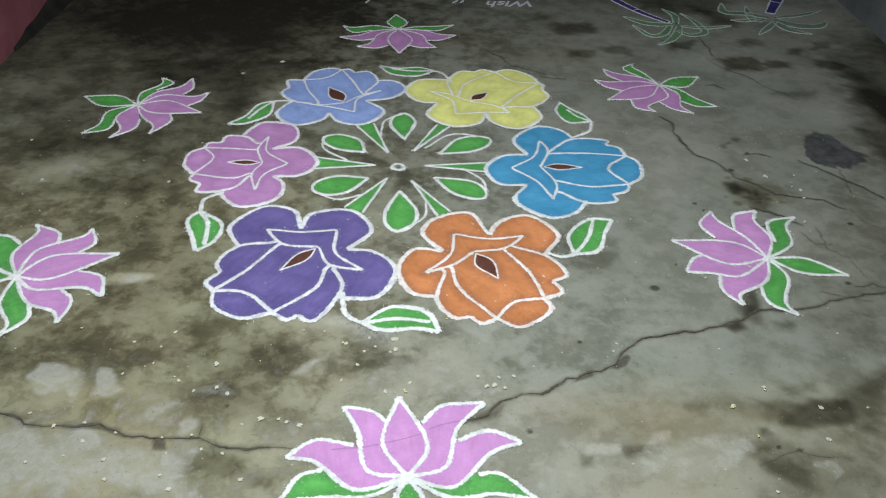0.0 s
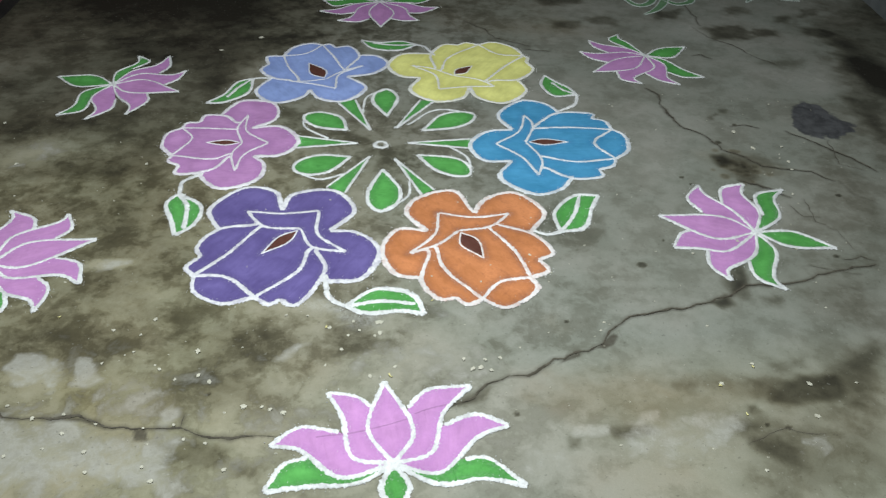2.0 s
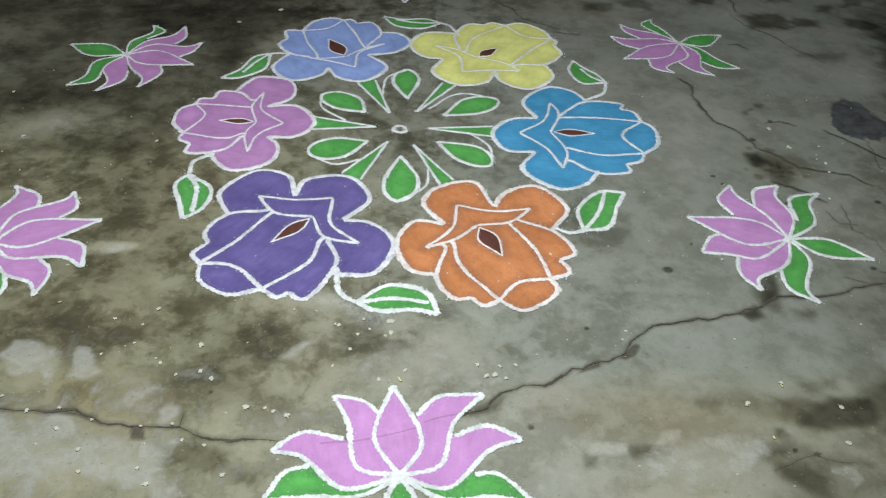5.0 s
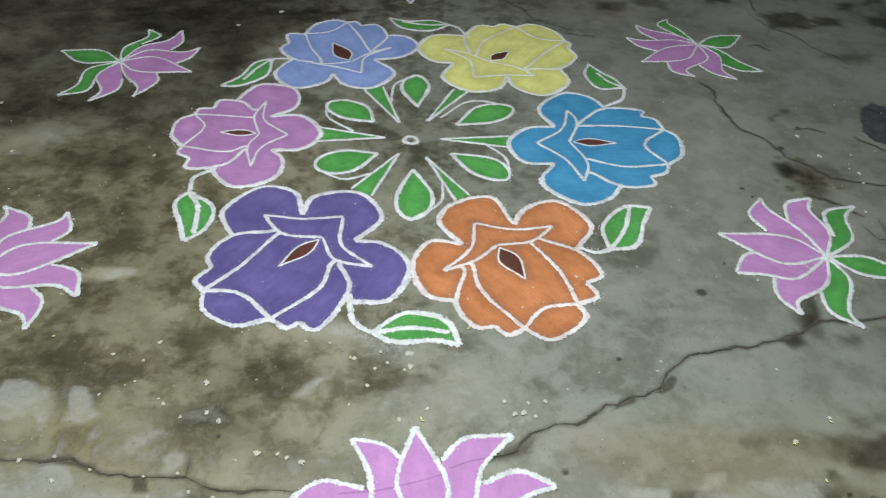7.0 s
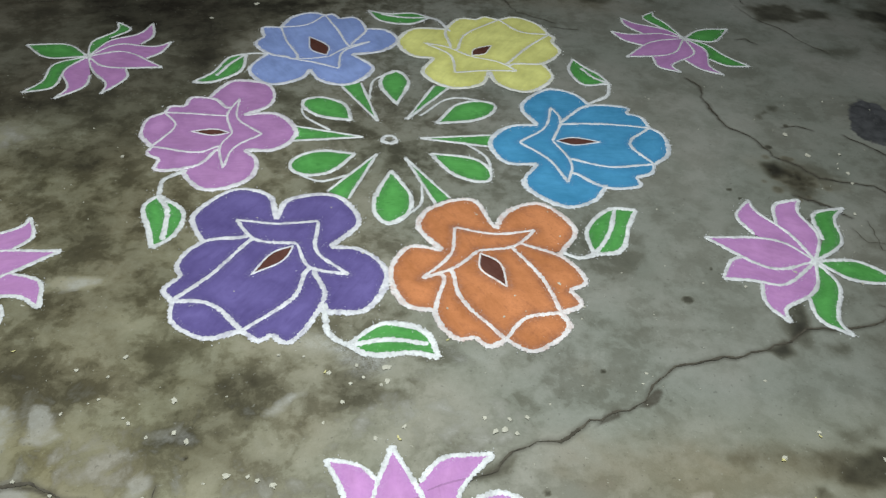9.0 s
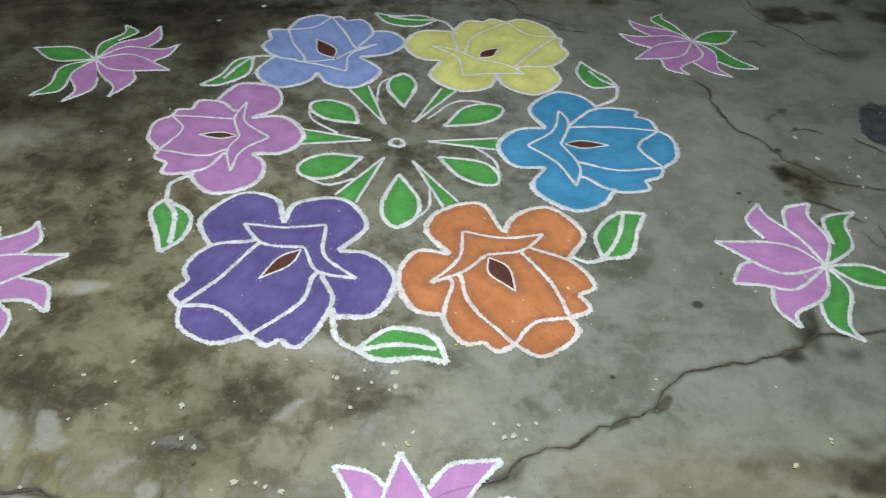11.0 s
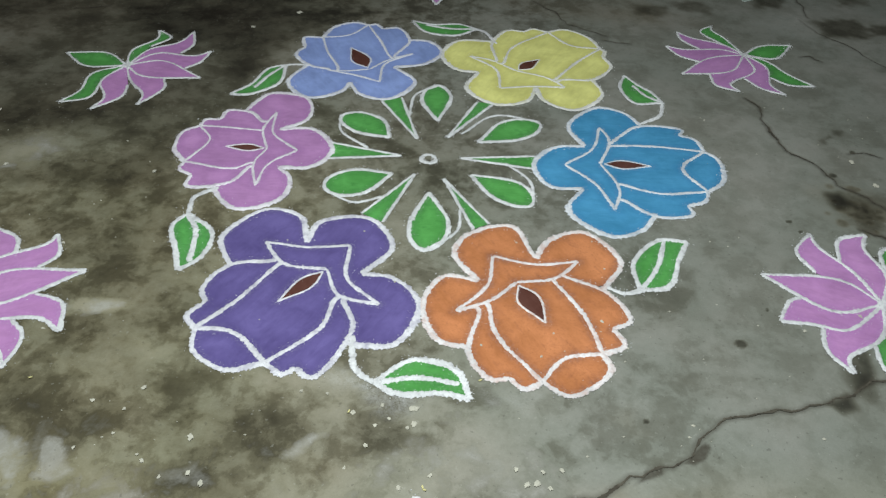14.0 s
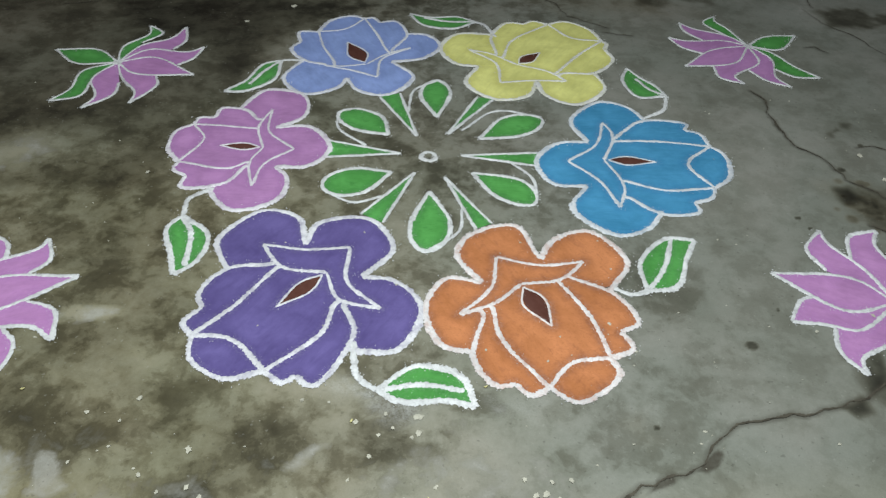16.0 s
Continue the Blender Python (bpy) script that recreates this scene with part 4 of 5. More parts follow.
rose("lightblue", (-0.238, 0.574), 120, dict(b1=(-10.2, -7.5), ib=(-21.9, -8.9), i=(-27.5, 3.4), ia=(-21.2, 9.9), a1=(-13.1, 9.8), pa0=(-16.9, 14.7), pa=(-15.8, 25.2), pa2=(-4.1, 27), a2=(2.8, 18.1), pb0=(-12.7, -17.3), pb=(-8.2, -26.7), pb2=(0.8, -26.5), b2=(4.6, -20.7), v=(-16.8, 1.2), tb=(-4.9, -17.4), ta=(-3.3, 12.3), cb=(-5, -8.9), s0=(-8.1, 0.5), ca=(-5.9, 7.6), s1=(8.1, -0.5), b4=(-3, -9.5), mb=(8.2, -11.7), b5=(21.1, -13.3), a4=(-2.7, 9.1), ma=(8.4, 7.8), a5=(19.2, 4.9), ob0=(-3.7, -10.9), ob=(4, -20.7), ob2=(14.5, -21.8), nb=(16, -16.7), lb=(20.3, -16.1), oa0=(-2.1, 12.4), oa=(2.5, 16.6), oa2=(12, 17.7), na=(15.5, 13), la=(21.8, 10.6), e1=(24.7, -1.8), e2=(25.1, -9.8), ei=(17, -3.9)))
rose("yellow", (0.322, 0.568), 60, dict(b1=(-12.1, -8.6), ib=(-21.4, -9.8), i=(-28.4, -2.6), ia=(-25.1, 9.5), a1=(-13.6, 11.5), pa0=(-15.7, 18.9), pa=(-9.3, 27.7), pa2=(2.2, 27.9), a2=(7.9, 18.6), pb0=(-18, -14.5), pb=(-18.1, -24.4), pb2=(-4.8, -28.4), b2=(2.8, -21.7), v=(-18.8, 0.7), ta=(-5.4, 19.2), tb=(-6.9, -16.3), ca=(-4.1, 11.8), s0=(-5.8, 1.5), cb=(-4.5, -9.7), s1=(5.8, -1.5), a4=(-3.4, 7.6), ma=(7.9, 10), a5=(25.9, 4.8), b4=(-3.3, -11.6), mb=(11.5, -12.9), b5=(24.8, -15.8), oa0=(-3.1, 10.3), oa=(6.8, 17.2), oa2=(18.9, 17.4), na=(21.5, 12), la=(25.3, 10.3), ob0=(-2.6, -13.7), ob=(2.8, -21.7), ob2=(14.3, -23.7), nb=(19.5, -18.8), lb=(23.6, -18), e1=(31.3, 0.6), e2=(30.2, -9.1), ei=(21.2, -6.4)))


# ---- the six lotuses round them ----
def lotus(at, turn, h, line=0.0108):
    """A lotus drawn in powder, seen from the side. Handles in centimetres: towards its tip, and to the left of that."""
    top = empty("rangoli_lotus", at, turn, "lilac powder lotus with green leaves outlined in white", "rangoli flower", "lotuses round the ring")
    base = Vector((0, 0))
    cm = lambda v: Vector(v) / 100
    tip, left, right = (cm(v) for v in h["GC"])
    leaf = bed("leaf", joined([base, left, tip], [tip, right, base]), 0.0010, GREEN, top, "green powder leaf")
    outline(leaf, [[base, left, tip], [base, right, tip]], line)
    for k, (key, name, fill) in enumerate((("GL", "leaf", GREEN), ("GR", "leaf", GREEN), ("L2", "petal", LOTUS), ("R2", "petal", LOTUS), ("L1", "petal", LOTUS), ("R1", "petal", LOTUS))):
        u0, u1, end, d1, d2 = (cm(v) for v in h[key])
        upper, lower = [u0, u1, end], [end, d1, d2, base]
        petal = bed(name, joined(upper, lower, [base, u0]), 0.0012 + 0.0002 * k, fill, top, "green powder leaf" if name == "leaf" else "")
        outline(petal, [upper, lower], line)
    tip, left, right = cm(h["t0"]), cm(h["w0l"]), cm(h["w0r"])
    petal = bed("petal", joined([base, left, tip], [tip, right, base]), 0.0028, LOTUS, top)
    outline(petal, [[base, left, tip], [base, right, tip]], line * 1.05)
    outline(top, [[Vector((-0.016, 0.002)), Vector((0.0, 0.0)), Vector((0.013, -0.001))], [Vector((-0.006, 0.012)), Vector((0.002, 0.001)), Vector((-0.004, -0.012))]], 0.027, name="knot", label="heap of white powder at the base")
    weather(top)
    return top


near_lotus = lotus((0.012, -1.309), 93.7, dict(t0=(23.2, 0.2), w0l=(9.4, 4.6), w0r=(7.7, -4.9), L1=((15.5, 3.2), (19, 6.3), (21.2, 12.9), (13.9, 9.9), (2.6, 8.2)), R1=((14.6, -4.4), (19.4, -9.3), (19.7, -19.1), (12.7, -12.1), (1.9, -7.9)), L2=((9.6, 10.8), (11.8, 19.2), (7.5, 25.2), (6, 19.4), (-2.1, 11)), R2=((9, -11.6), (11.1, -18.9), (7.3, -25.4), (5.1, -18.5), (-3.3, -9)), GL=((3.6, 17.4), (2.4, 22), (-3.9, 26), (-3.6, 17.6), (-3.9, 7.4)), GR=((-0.5, -14.7), (-0.6, -18.9), (-8.5, -26), (-5.8, -18), (-6, -8.6)), GC=((-11.8, 0.8), (-5.5, 2.9), (-6, -2.6))))
lotus((1.071, -0.538), 159.9, dict(t0=(27.7, -0), w0l=(10.7, 6.8), w0r=(9.2, -5), L1=((17.8, 4.5), (20.6, 7.3), (22.3, 14.9), (15.7, 13.2), (8.1, 12.2)), L2=((13.1, 13.6), (12, 20.7), (6.5, 25.3), (7.7, 21.3), (0.7, 11.8)), R1=((15.3, -5.7), (19.9, -12.3), (16.9, -21), (15.2, -16.7), (6.4, -9.2)), R2=((9.6, -12.3), (10, -21), (3.5, -26.2), (3.9, -20.1), (-0.9, -11.9)), GR=((-2.2, -9.7), (-0.3, -20.6), (-8.4, -26.6), (-5.7, -20.9), (-6.8, -10.1)), GL=((2.2, 14.8), (-0.1, 22), (-7.5, 24.9), (-4.4, 21), (-5.1, 7.8)), GC=((-21.9, 1), (-8.9, 4.2), (-10.1, -3.6))))
lotus((-1.031, -0.607), 23.1, dict(t0=(26.7, 0), w0l=(9.3, 5.9), w0r=(7.3, -4.6), L1=((16.3, 4.9), (21.1, 8.2), (21.5, 16), (19.1, 13.2), (6.3, 10.7)), L2=((11.8, 11.7), (12.4, 17.7), (6.9, 24.9), (7.2, 20.6), (0, 11.4)), R1=((15.5, -4.1), (20.7, -9.1), (19.7, -18.1), (15.9, -12.4), (3.9, -7.9)), R2=((10.5, -10.8), (12.3, -16.9), (8.1, -24.8), (7.8, -19.9), (2.1, -13.3)), GL=((2.3, 15.5), (-0.6, 21.4), (-9.2, 25.5), (-6.8, 18.9), (-5.1, 7.9)), GR=((2.3, -14.2), (1.6, -20), (-5.7, -24.5), (-3, -20.8), (-4.4, -11.2)), GC=((-17.2, 8.4), (-9.7, 9.3), (-9.3, -0.5))))
lotus((-0.979, 0.472), -14.3, dict(t0=(25.8, 0), w0l=(9.2, 6.1), w0r=(8.5, -4.7), L1=((18.3, 4), (21, 9.4), (20.9, 17.3), (17.5, 12.6), (5.1, 10.3)), L2=((12.1, 12.7), (13.3, 19.1), (9.1, 28.1), (8, 19.3), (1.8, 12.6)), R1=((15.3, -4.3), (18.2, -9.3), (15.6, -20.6), (14.1, -14.6), (6.6, -8.6)), R2=((6.9, -10.9), (8.6, -18), (3.8, -26.9), (4.3, -20), (-2, -11.4)), GL=((0.7, 13.9), (3.6, 22), (-2.5, 25.4), (-0.1, 19.8), (-3.6, 10)), GR=((-1.7, -12.3), (-0.2, -21.2), (-7.1, -26.2), (-4.9, -18.8), (-7.2, -8)), GC=((-22.6, 1.6), (-10.1, 5.5), (-11.8, -4.3))), line=0.0078)
lotus((1.083, 0.698), -148.5, dict(t0=(29.3, -0), w0r=(13.3, -3.8), w0l=(13.1, 6.4), R1=((17.4, -3), (20.9, -10.2), (20, -17.6), (16.4, -12.9), (4.7, -6.7)), R2=((10.8, -10.3), (11.6, -18.2), (8.8, -24.2), (7.5, -18.6), (0.8, -8.5)), L1=((20.9, 4.3), (24.5, 11.2), (20.5, 17.7), (19.8, 12.8), (5.8, 10.1)), L2=((12.7, 12.2), (12.5, 20), (8.8, 26.3), (8.2, 19.7), (0.1, 10.3)), GR=((0.8, -8.5), (0.8, -20.3), (-6.2, -22), (-3.8, -19.1), (-3.2, -12.4)), GL=((4.3, 15.9), (2.6, 22.3), (-4.3, 27), (-2.8, 17.6), (-3.4, 7.2)), GC=((-20.8, 2.7), (-7.6, 7.1), (-10.6, -1.9))), line=0.0078)
lotus((0.006, 1.315), -89.3, dict(t0=(29.9, 0), w0l=(13.5, 6.1), w0r=(13.1, -4.7), L1=((20.5, 4.6), (23.1, 9.5), (22.9, 16.6), (16.9, 13.1), (7.8, 11)), L2=((14.1, 13), (14, 18.5), (7.4, 26.8), (6.8, 20), (1.9, 12.4)), R1=((20.7, -4.8), (24.1, -9.9), (22.3, -18.6), (18.8, -13.1), (6.8, -8.8)), R2=((12.5, -10.6), (14.8, -17.5), (10.8, -26.7), (8.5, -18.3), (2.5, -10.6)), GL=((1.2, 11.9), (1.7, 18.5), (-6, 26.5), (-4.3, 19.4), (-3.2, 9.4)), GR=((1.8, -11.9), (4.9, -20.2), (-3.8, -25.6), (-1.7, -21.1), (-4.2, -10.5)), GC=((-20.1, -0.6), (-8.4, 4.5), (-8.2, -4.6))), line=0.0078)


def creases(flower, *lines):
    """Cracks of the concrete that show through the powder of a flower."""
    back = flower.matrix_world.inverted()
    for points in lines:
        local = [(back @ Vector((*q, 0))).to_2d() for q in points]
        bm = bmesh.new()
        stroke(bm, spline(local), 0.0032, 0.0006, 0.0011, seed=3.0)
        part("crease", bm, CREASE, flower, "dark crease over a crack")


CREASE = powder("dull_lilac_powder", (0.37, 0.185, 0.37), (0.28, 0.14, 0.28), 0.5)
creases(near_lotus, ((-0.150, -1.232), (-0.060, -1.222), (0.000, -1.206), (0.050, -1.190)), ((0.060, -1.178), (0.100, -1.163), (0.132, -1.154)))


# ---- leaves ----
def leaf_empty(name, origin, label, group):
    return empty(name, origin, 0, label, "rangoli leaf", group)


def spike(tip, a, b):
    tip, a, b = Vector(tip), Vector(a), Vector(b)
    o = tip.copy()
    top = leaf_empty("rangoli_spike", o, "narrow green powder spike with white edges", "spikes round the centre")
    tip, a, b = tip - o, a - o, b - o
    blade = bed("blade", joined([tip, a], [a, b], [b, tip]), 0.0014, GREEN, top)
    outline(blade, [[tip, a], [tip, b]], 0.0085)
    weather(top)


def drop_leaf(p, s1, q, s2, st0, st1, st2):
    o = Vector(p)
    p, s1, q, s2, st0, st1, st2 = (Vector(v) - o for v in (p, s1, q, s2, st0, st1, st2))
    top = leaf_empty("rangoli_drop_leaf", o, "drop-shaped green powder leaf with a thin white stalk", "leaves round the centre")
    across = (q - p).orthogonal().normalized()
    if (s1 - p).dot(across) < 0:
        across = -across
    w1, w2 = abs((s1 - p).dot(across)), abs((s2 - p).dot(across))
    e1, e2 = p.lerp(q, 0.87) + across * w1 * 0.74, p.lerp(q, 0.87) - across * w2 * 0.74
    rim = [p, s1, e1, q, e2, s2, p]
    blade = bed("blade", joined(rim), 0.0014, GREEN, top)
    outline(blade, [rim], 0.0118)
    outline(top, [[st0, st1, st2]], 0.0075, name="stalk", label="thin white powder stalk")
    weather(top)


def stem_leaf(s, sm, b, t1, t2, tip, d1, d2, mid, me, line=0.0105):
    o = Vector(b)
    s, sm, b, t1, t2, tip, d1, d2, mid, me = (Vector(v) - o for v in (s, sm, b, t1, t2, tip, d1, d2, mid, me))
    top = leaf_empty("rangoli_leaf", o, "green powder leaf with white midrib on a curved stalk", "leaves between the roses")
    one, two = [b, t1, t2, tip], [tip, d1, d2, b]
    blade = bed("blade", joined(one, two), 0.0014, GREEN, top)
    outline(blade, [one, two], line)
    outline(blade, [[b, mid, me]], line * 1.05, name="midrib", label="white powder midrib")
    outline(top, [[s, sm, b]], line * 1.05, name="stalk", label="white powder stalk")
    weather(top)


spike((0.090, 0.008), (0.300, 0.029), (0.294, -0.033))
spike((0.053, 0.112), (0.145, 0.318), (0.194, 0.309))
spike((-0.034, 0.099), (-0.089, 0.329), (-0.149, 0.305))
spike((-0.076, 0.011), (-0.279, 0.065), (-0.277, -0.013))
spike((-0.037, -0.076), (-0.167, -0.256), (-0.111, -0.289))
spike((0.043, -0.094), (0.119, -0.306), (0.159, -0.283))
drop_leaf((0.023, 0.200), (-0.025, 0.315), (0.023, 0.411), (0.063, 0.331), (-0.062, 0.225), (-0.045, 0.352), (0.021, 0.406))
drop_leaf((0.143, 0.092), (0.214, 0.202), (0.330, 0.203), (0.261, 0.113), (0.093, 0.133), (0.198, 0.241), (0.328, 0.216))
drop_leaf((0.118, -0.072), (0.240, -0.097), (0.273, -0.200), (0.170, -0.165), (0.217, -0.011), (0.278, -0.093), (0.282, -0.186))
drop_leaf((0.003, -0.158), (-0.043, -0.296), (-0.006, -0.392), (0.055, -0.283), (0.086, -0.227), (0.077, -0.315), (0.002, -0.389))
drop_leaf((-0.098, -0.076), (-0.206, -0.065), (-0.274, -0.151), (-0.170, -0.169), (-0.118, -0.182), (-0.190, -0.210), (-0.269, -0.165))
drop_leaf((-0.114, 0.102), (-0.138, 0.194), (-0.261, 0.215), (-0.211, 0.126), (-0.174, 0.046), (-0.258, 0.130), (-0.263, 0.215))
stem_leaf((-0.153, -0.685), (-0.139, -0.778), (-0.099, -0.814), (-0.018, -0.749), (0.072, -0.776), (0.100, -0.852), (0.046, -0.837), (-0.044, -0.842), (0.001, -0.798), (0.078, -0.813), line=0.0142)
stem_leaf((0.422, -0.501), (0.464, -0.525), (0.507, -0.514), (0.506, -0.421), (0.586, -0.328), (0.656, -0.331), (0.622, -0.396), (0.577, -0.497), (0.557, -0.439), (0.599, -0.329), line=0.0125)
stem_leaf((0.633, 0.219), (0.705, 0.274), (0.730, 0.353), (0.710, 0.406), (0.666, 0.465), (0.636, 0.521), (0.610, 0.439), (0.643, 0.343), (0.685, 0.391), (0.653, 0.455))
stem_leaf((0.223, 0.713), (0.184, 0.805), (0.157, 0.822), (0.096, 0.856), (0.001, 0.847), (-0.071, 0.870), (-0.024, 0.788), (0.081, 0.767), (0.059, 0.819), (-0.023, 0.841))
stem_leaf((-0.410, 0.517), (-0.445, 0.517), (-0.474, 0.511), (-0.525, 0.485), (-0.565, 0.378), (-0.618, 0.317), (-0.561, 0.318), (-0.480, 0.393), (-0.519, 0.436), (-0.550, 0.359))
stem_leaf((-0.551, -0.165), (-0.603, -0.208), (-0.604, -0.278), (-0.631, -0.328), (-0.601, -0.417), (-0.578, -0.491), (-0.534, -0.440), (-0.528, -0.351), (-0.569, -0.347), (-0.559, -0.461), line=0.0132)

# small ring in the middle of the pattern
ring = empty("rangoli_ring", (0.0, 0.0), 0, "small white powder ring at the centre", "rangoli ring", "")
loop = [Vector((0.0205 * math.cos(a), 0.020 * math.sin(a))) for a in np.linspace(0, 2 * math.pi, 19)]
outline(ring, [loop], 0.011, name="ring_line")


# ---- drawings on the far side of the yard ----
def ribbon(pts, widths, top):
    """A bed of powder along a curve, as wide as told at each sample."""
    n = len(pts)
    left, right = [], []
    for k, p in enumerate(pts):
        t = (pts[min(k + 1, n - 1)] - pts[max(k - 1, 0)]).normalized()
        side = Vector((-t.y, t.x)) * widths[k] / 2
        left.append(p + side)
        right.append(p - side)
    bm = bmesh.new()
    rows = [[bm.verts.new((q.x, q.y, z)) for q, z in ((a, 0.0), (a, top), (b, top), (b, 0.0))] for a, b in zip(left, right)]
    for r0, r1 in zip(rows, rows[1:]):
        for j in range(3):
            bm.faces.new((r0[j], r1[j], r1[j + 1], r0[j + 1]))
    bmesh.ops.recalc_face_normals(bm, faces=bm.faces)
    return bm, left, right


def cane(points, width):
    """A sugar cane stalk: indigo joints between white lines."""
    o = Vector(points[-1])
    top = empty("rangoli_sugarcane", o, 0, "indigo powder sugarcane stalk with white edges and joints", "rangoli cane", "sugarcanes drawn on the yard")
    pts = spline([Vector(p) - o for p in points])
    bm, left, right = ribbon(pts, [width * (1.15 - 0.5 * k / len(pts)) for k in range(len(pts))], 0.0014)
    stalk = part("stalk", bm, INDIGO, top)
    for side in (left, right):
        outline(stalk, [side[:: max(1, len(side) // 8)] + [side[-1]]], 0.0085, FAINT_WHITE)
    for f in (0.3, 0.62, 1.0):
        k = min(int(f * len(pts)), len(pts) - 1)
        outline(stalk, [[left[k], right[k]]], 0.006, FAINT_WHITE, "joint")


def cane_leaves(origin, fill, *blades):
    o = Vector(origin)
    top = empty("rangoli_cane_leaves", o, 0, "faint green powder tuft of narrow cane leaves", "rangoli leaf", "cane leaves drawn on the yard")
    for level, (wide, b) in enumerate(blades):
        pts = spline([Vector(p) - o for p in b], 0.012)
        n = len(pts) - 1
        wid = [0.003 + wide * math.sin(math.pi * min(1, 0.16 + 0.84 * k / n)) ** 0.8 for k in range(n + 1)]
        bm, left, right = ribbon(pts, wid, 0.0009 + 0.0002 * level)
        blade = part("blade", bm, fill, top)
        for side in (left, right):
            outline(blade, [side[::3] + [side[-1]]], 0.0085, FAINT)


FAINT_WHITE = powder("thin_white_powder", (0.62, 0.62, 0.70), (0.3, 0.3, 0.34), 0.5, 0.5)
PALE_GREEN = powder("thin_green_powder", (0.12, 0.24, 0.12), (0.13, 0.14, 0.10), 0.7, 0.4)
DUSTY_GREEN = powder("dusty_green_powder", (0.15, 0.21, 0.155), (0.16, 0.17, 0.14), 0.7, 0.4)
cane(((1.085, 1.967), (1.158, 1.748), (1.247, 1.571), (1.333, 1.453)), 0.048)
cane_leaves((1.348, 1.438), PALE_GREEN, (0.046, ((1.349, 1.422), (1.225, 1.433), (1.125, 1.533))), (0.032, ((1.330, 1.406), (1.253, 1.281), (1.202, 1.264), (1.144, 1.414))), (0.03, ((1.368, 1.439), (1.390, 1.561), (1.354, 1.652))), (0.03, ((1.341, 1.344), (1.390, 1.279), (1.472, 1.319), (1.477, 1.404), (1.457, 1.523), (1.430, 1.588))), (0.026, ((1.373, 1.407), (1.492, 1.381), (1.638, 1.418))), (0.034, ((1.371, 1.399), (1.333, 1.299), (1.274, 1.209), (1.203, 1.150))))
cane(((2.164, 2.086), (2.031, 1.837), (1.905, 1.609)), 0.068)
cane_leaves((1.875, 1.541), DUSTY_GREEN, (0.05, ((1.854, 1.548), (1.756, 1.602), (1.672, 1.616), (1.699, 1.757))), (0.032, ((1.841, 1.515), (1.779, 1.487), (1.786, 1.578), (1.816, 1.718))), (0.03, ((1.818, 1.530), (1.731, 1.494), (1.661, 1.499))), (0.03, ((1.876, 1.475), (1.818, 1.402), (1.733, 1.299))), (0.044, ((1.882, 1.492), (1.913, 1.366), (2.000, 1.316))), (0.06, ((1.889, 1.508), (1.968, 1.431), (2.083, 1.428), (2.151, 1.495))), (0.026, ((1.902, 1.542), (2.065, 1.591), (2.197, 1.665))), (0.036, ((1.866, 1.540), (1.819, 1.571), (1.777, 1.603))))


def chalk_word(text, at, size, turn, lean):
    data = bpy.data.curves.new("word", "FONT")
    data.body, data.size, data.shear, data.extrude, data.align_x = text, size, lean, 0.0008, "CENTER"
    data.offset = 0.0015
    holder = bpy.data.objects.new("word", data)
    scene.collection.objects.link(holder)
    me = bpy.data.meshes.new_from_object(holder.evaluated_get(bpy.context.evaluated_depsgraph_get()))
    bpy.data.objects.remove(holder)
    me.materials.append(FAINT_WHITE)
    ob = new("chalk_writing", me)
    ob.matrix_world = pose(at[0], at[1], 0.0012, 0, 0, turn)
    return tagged(ob, "white powder greeting written on dark concrete", "writing", "writing on the yard")


chalk_word("Wish", (0.585, 1.738), 0.115, 183, 0.35)


def chalk_bar(a, b):
    o = Vector(a)
    bm = bmesh.new()
    stroke(bm, spline([Vector((0, 0)), Vector(b) - o]), 0.010)
    ob = part("chalk_writing", bm, FAINT_WHITE)
    ob.location = (o.x, o.y, 0)
    tagged(ob, "short white powder mark of worn writing", "writing", "writing on the yard")


chalk_bar((0.285, 1.700), (0.315, 1.745))
chalk_bar((0.325, 1.705), (0.345, 1.745))
chalk_bar((-0.155, 1.680), (-0.135, 1.740))



# ---- crumbs of powder and dried petals lying about ----
def crumb(x, y, r, z=0.0006):
    bm = bmesh.new()
    bmesh.ops.create_icosphere(bm, subdivisions=2, radius=1.0)
    s = random.uniform(0, 50)
    for v in bm.verts:
        k = 1.15 + 0.95 * noise.noise(v.co * 1.9 + Vector((s, 0, 0)))
        v.co = Vector((v.co.x * r * k * 1.15, v.co.y * r * k * 0.85, max(-0.2, v.co.z) * min(r, 0.006) * 0.4 * k))
    ob = part("powder_crumb", bm, CRUMB)
    ob.matrix_world = pose(x, y, z, 0, 0, random.uniform(0, 360))
    tagged(ob, "small off-white crumb of dry powder on concrete", "crumb", "crumbs on the ground")


CRUMB = powder("cream_crumb", (0.50, 0.49, 0.40), (0.36, 0.34, 0.27), 0.5, 0.2)
crumb(-0.311, -1.139, 0.0056)
crumb(-0.271, -1.141, 0.0033)
crumb(-0.252, -1.149, 0.0039)
crumb(-0.013, -0.877, 0.0064)
crumb(-0.012, -0.915, 0.0050)
crumb(-0.077, -0.872, 0.0038)
crumb(-0.025, -0.925, 0.0032)
crumb(-0.062, -0.904, 0.0032)
crumb(-0.103, -0.969, 0.0037)
crumb(-0.036, -1.060, 0.0041)
crumb(-0.619, -1.247, 0.0041)
crumb(-0.649, -0.878, 0.0037)
crumb(-0.689, -1.142, 0.0032)
crumb(-0.648, -0.990, 0.0029)
crumb(-0.527, -1.002, 0.0023)
crumb(-0.473, -1.049, 0.0029)
crumb(1.219, 0.054, 0.0070)
crumb(1.244, -0.061, 0.0068)
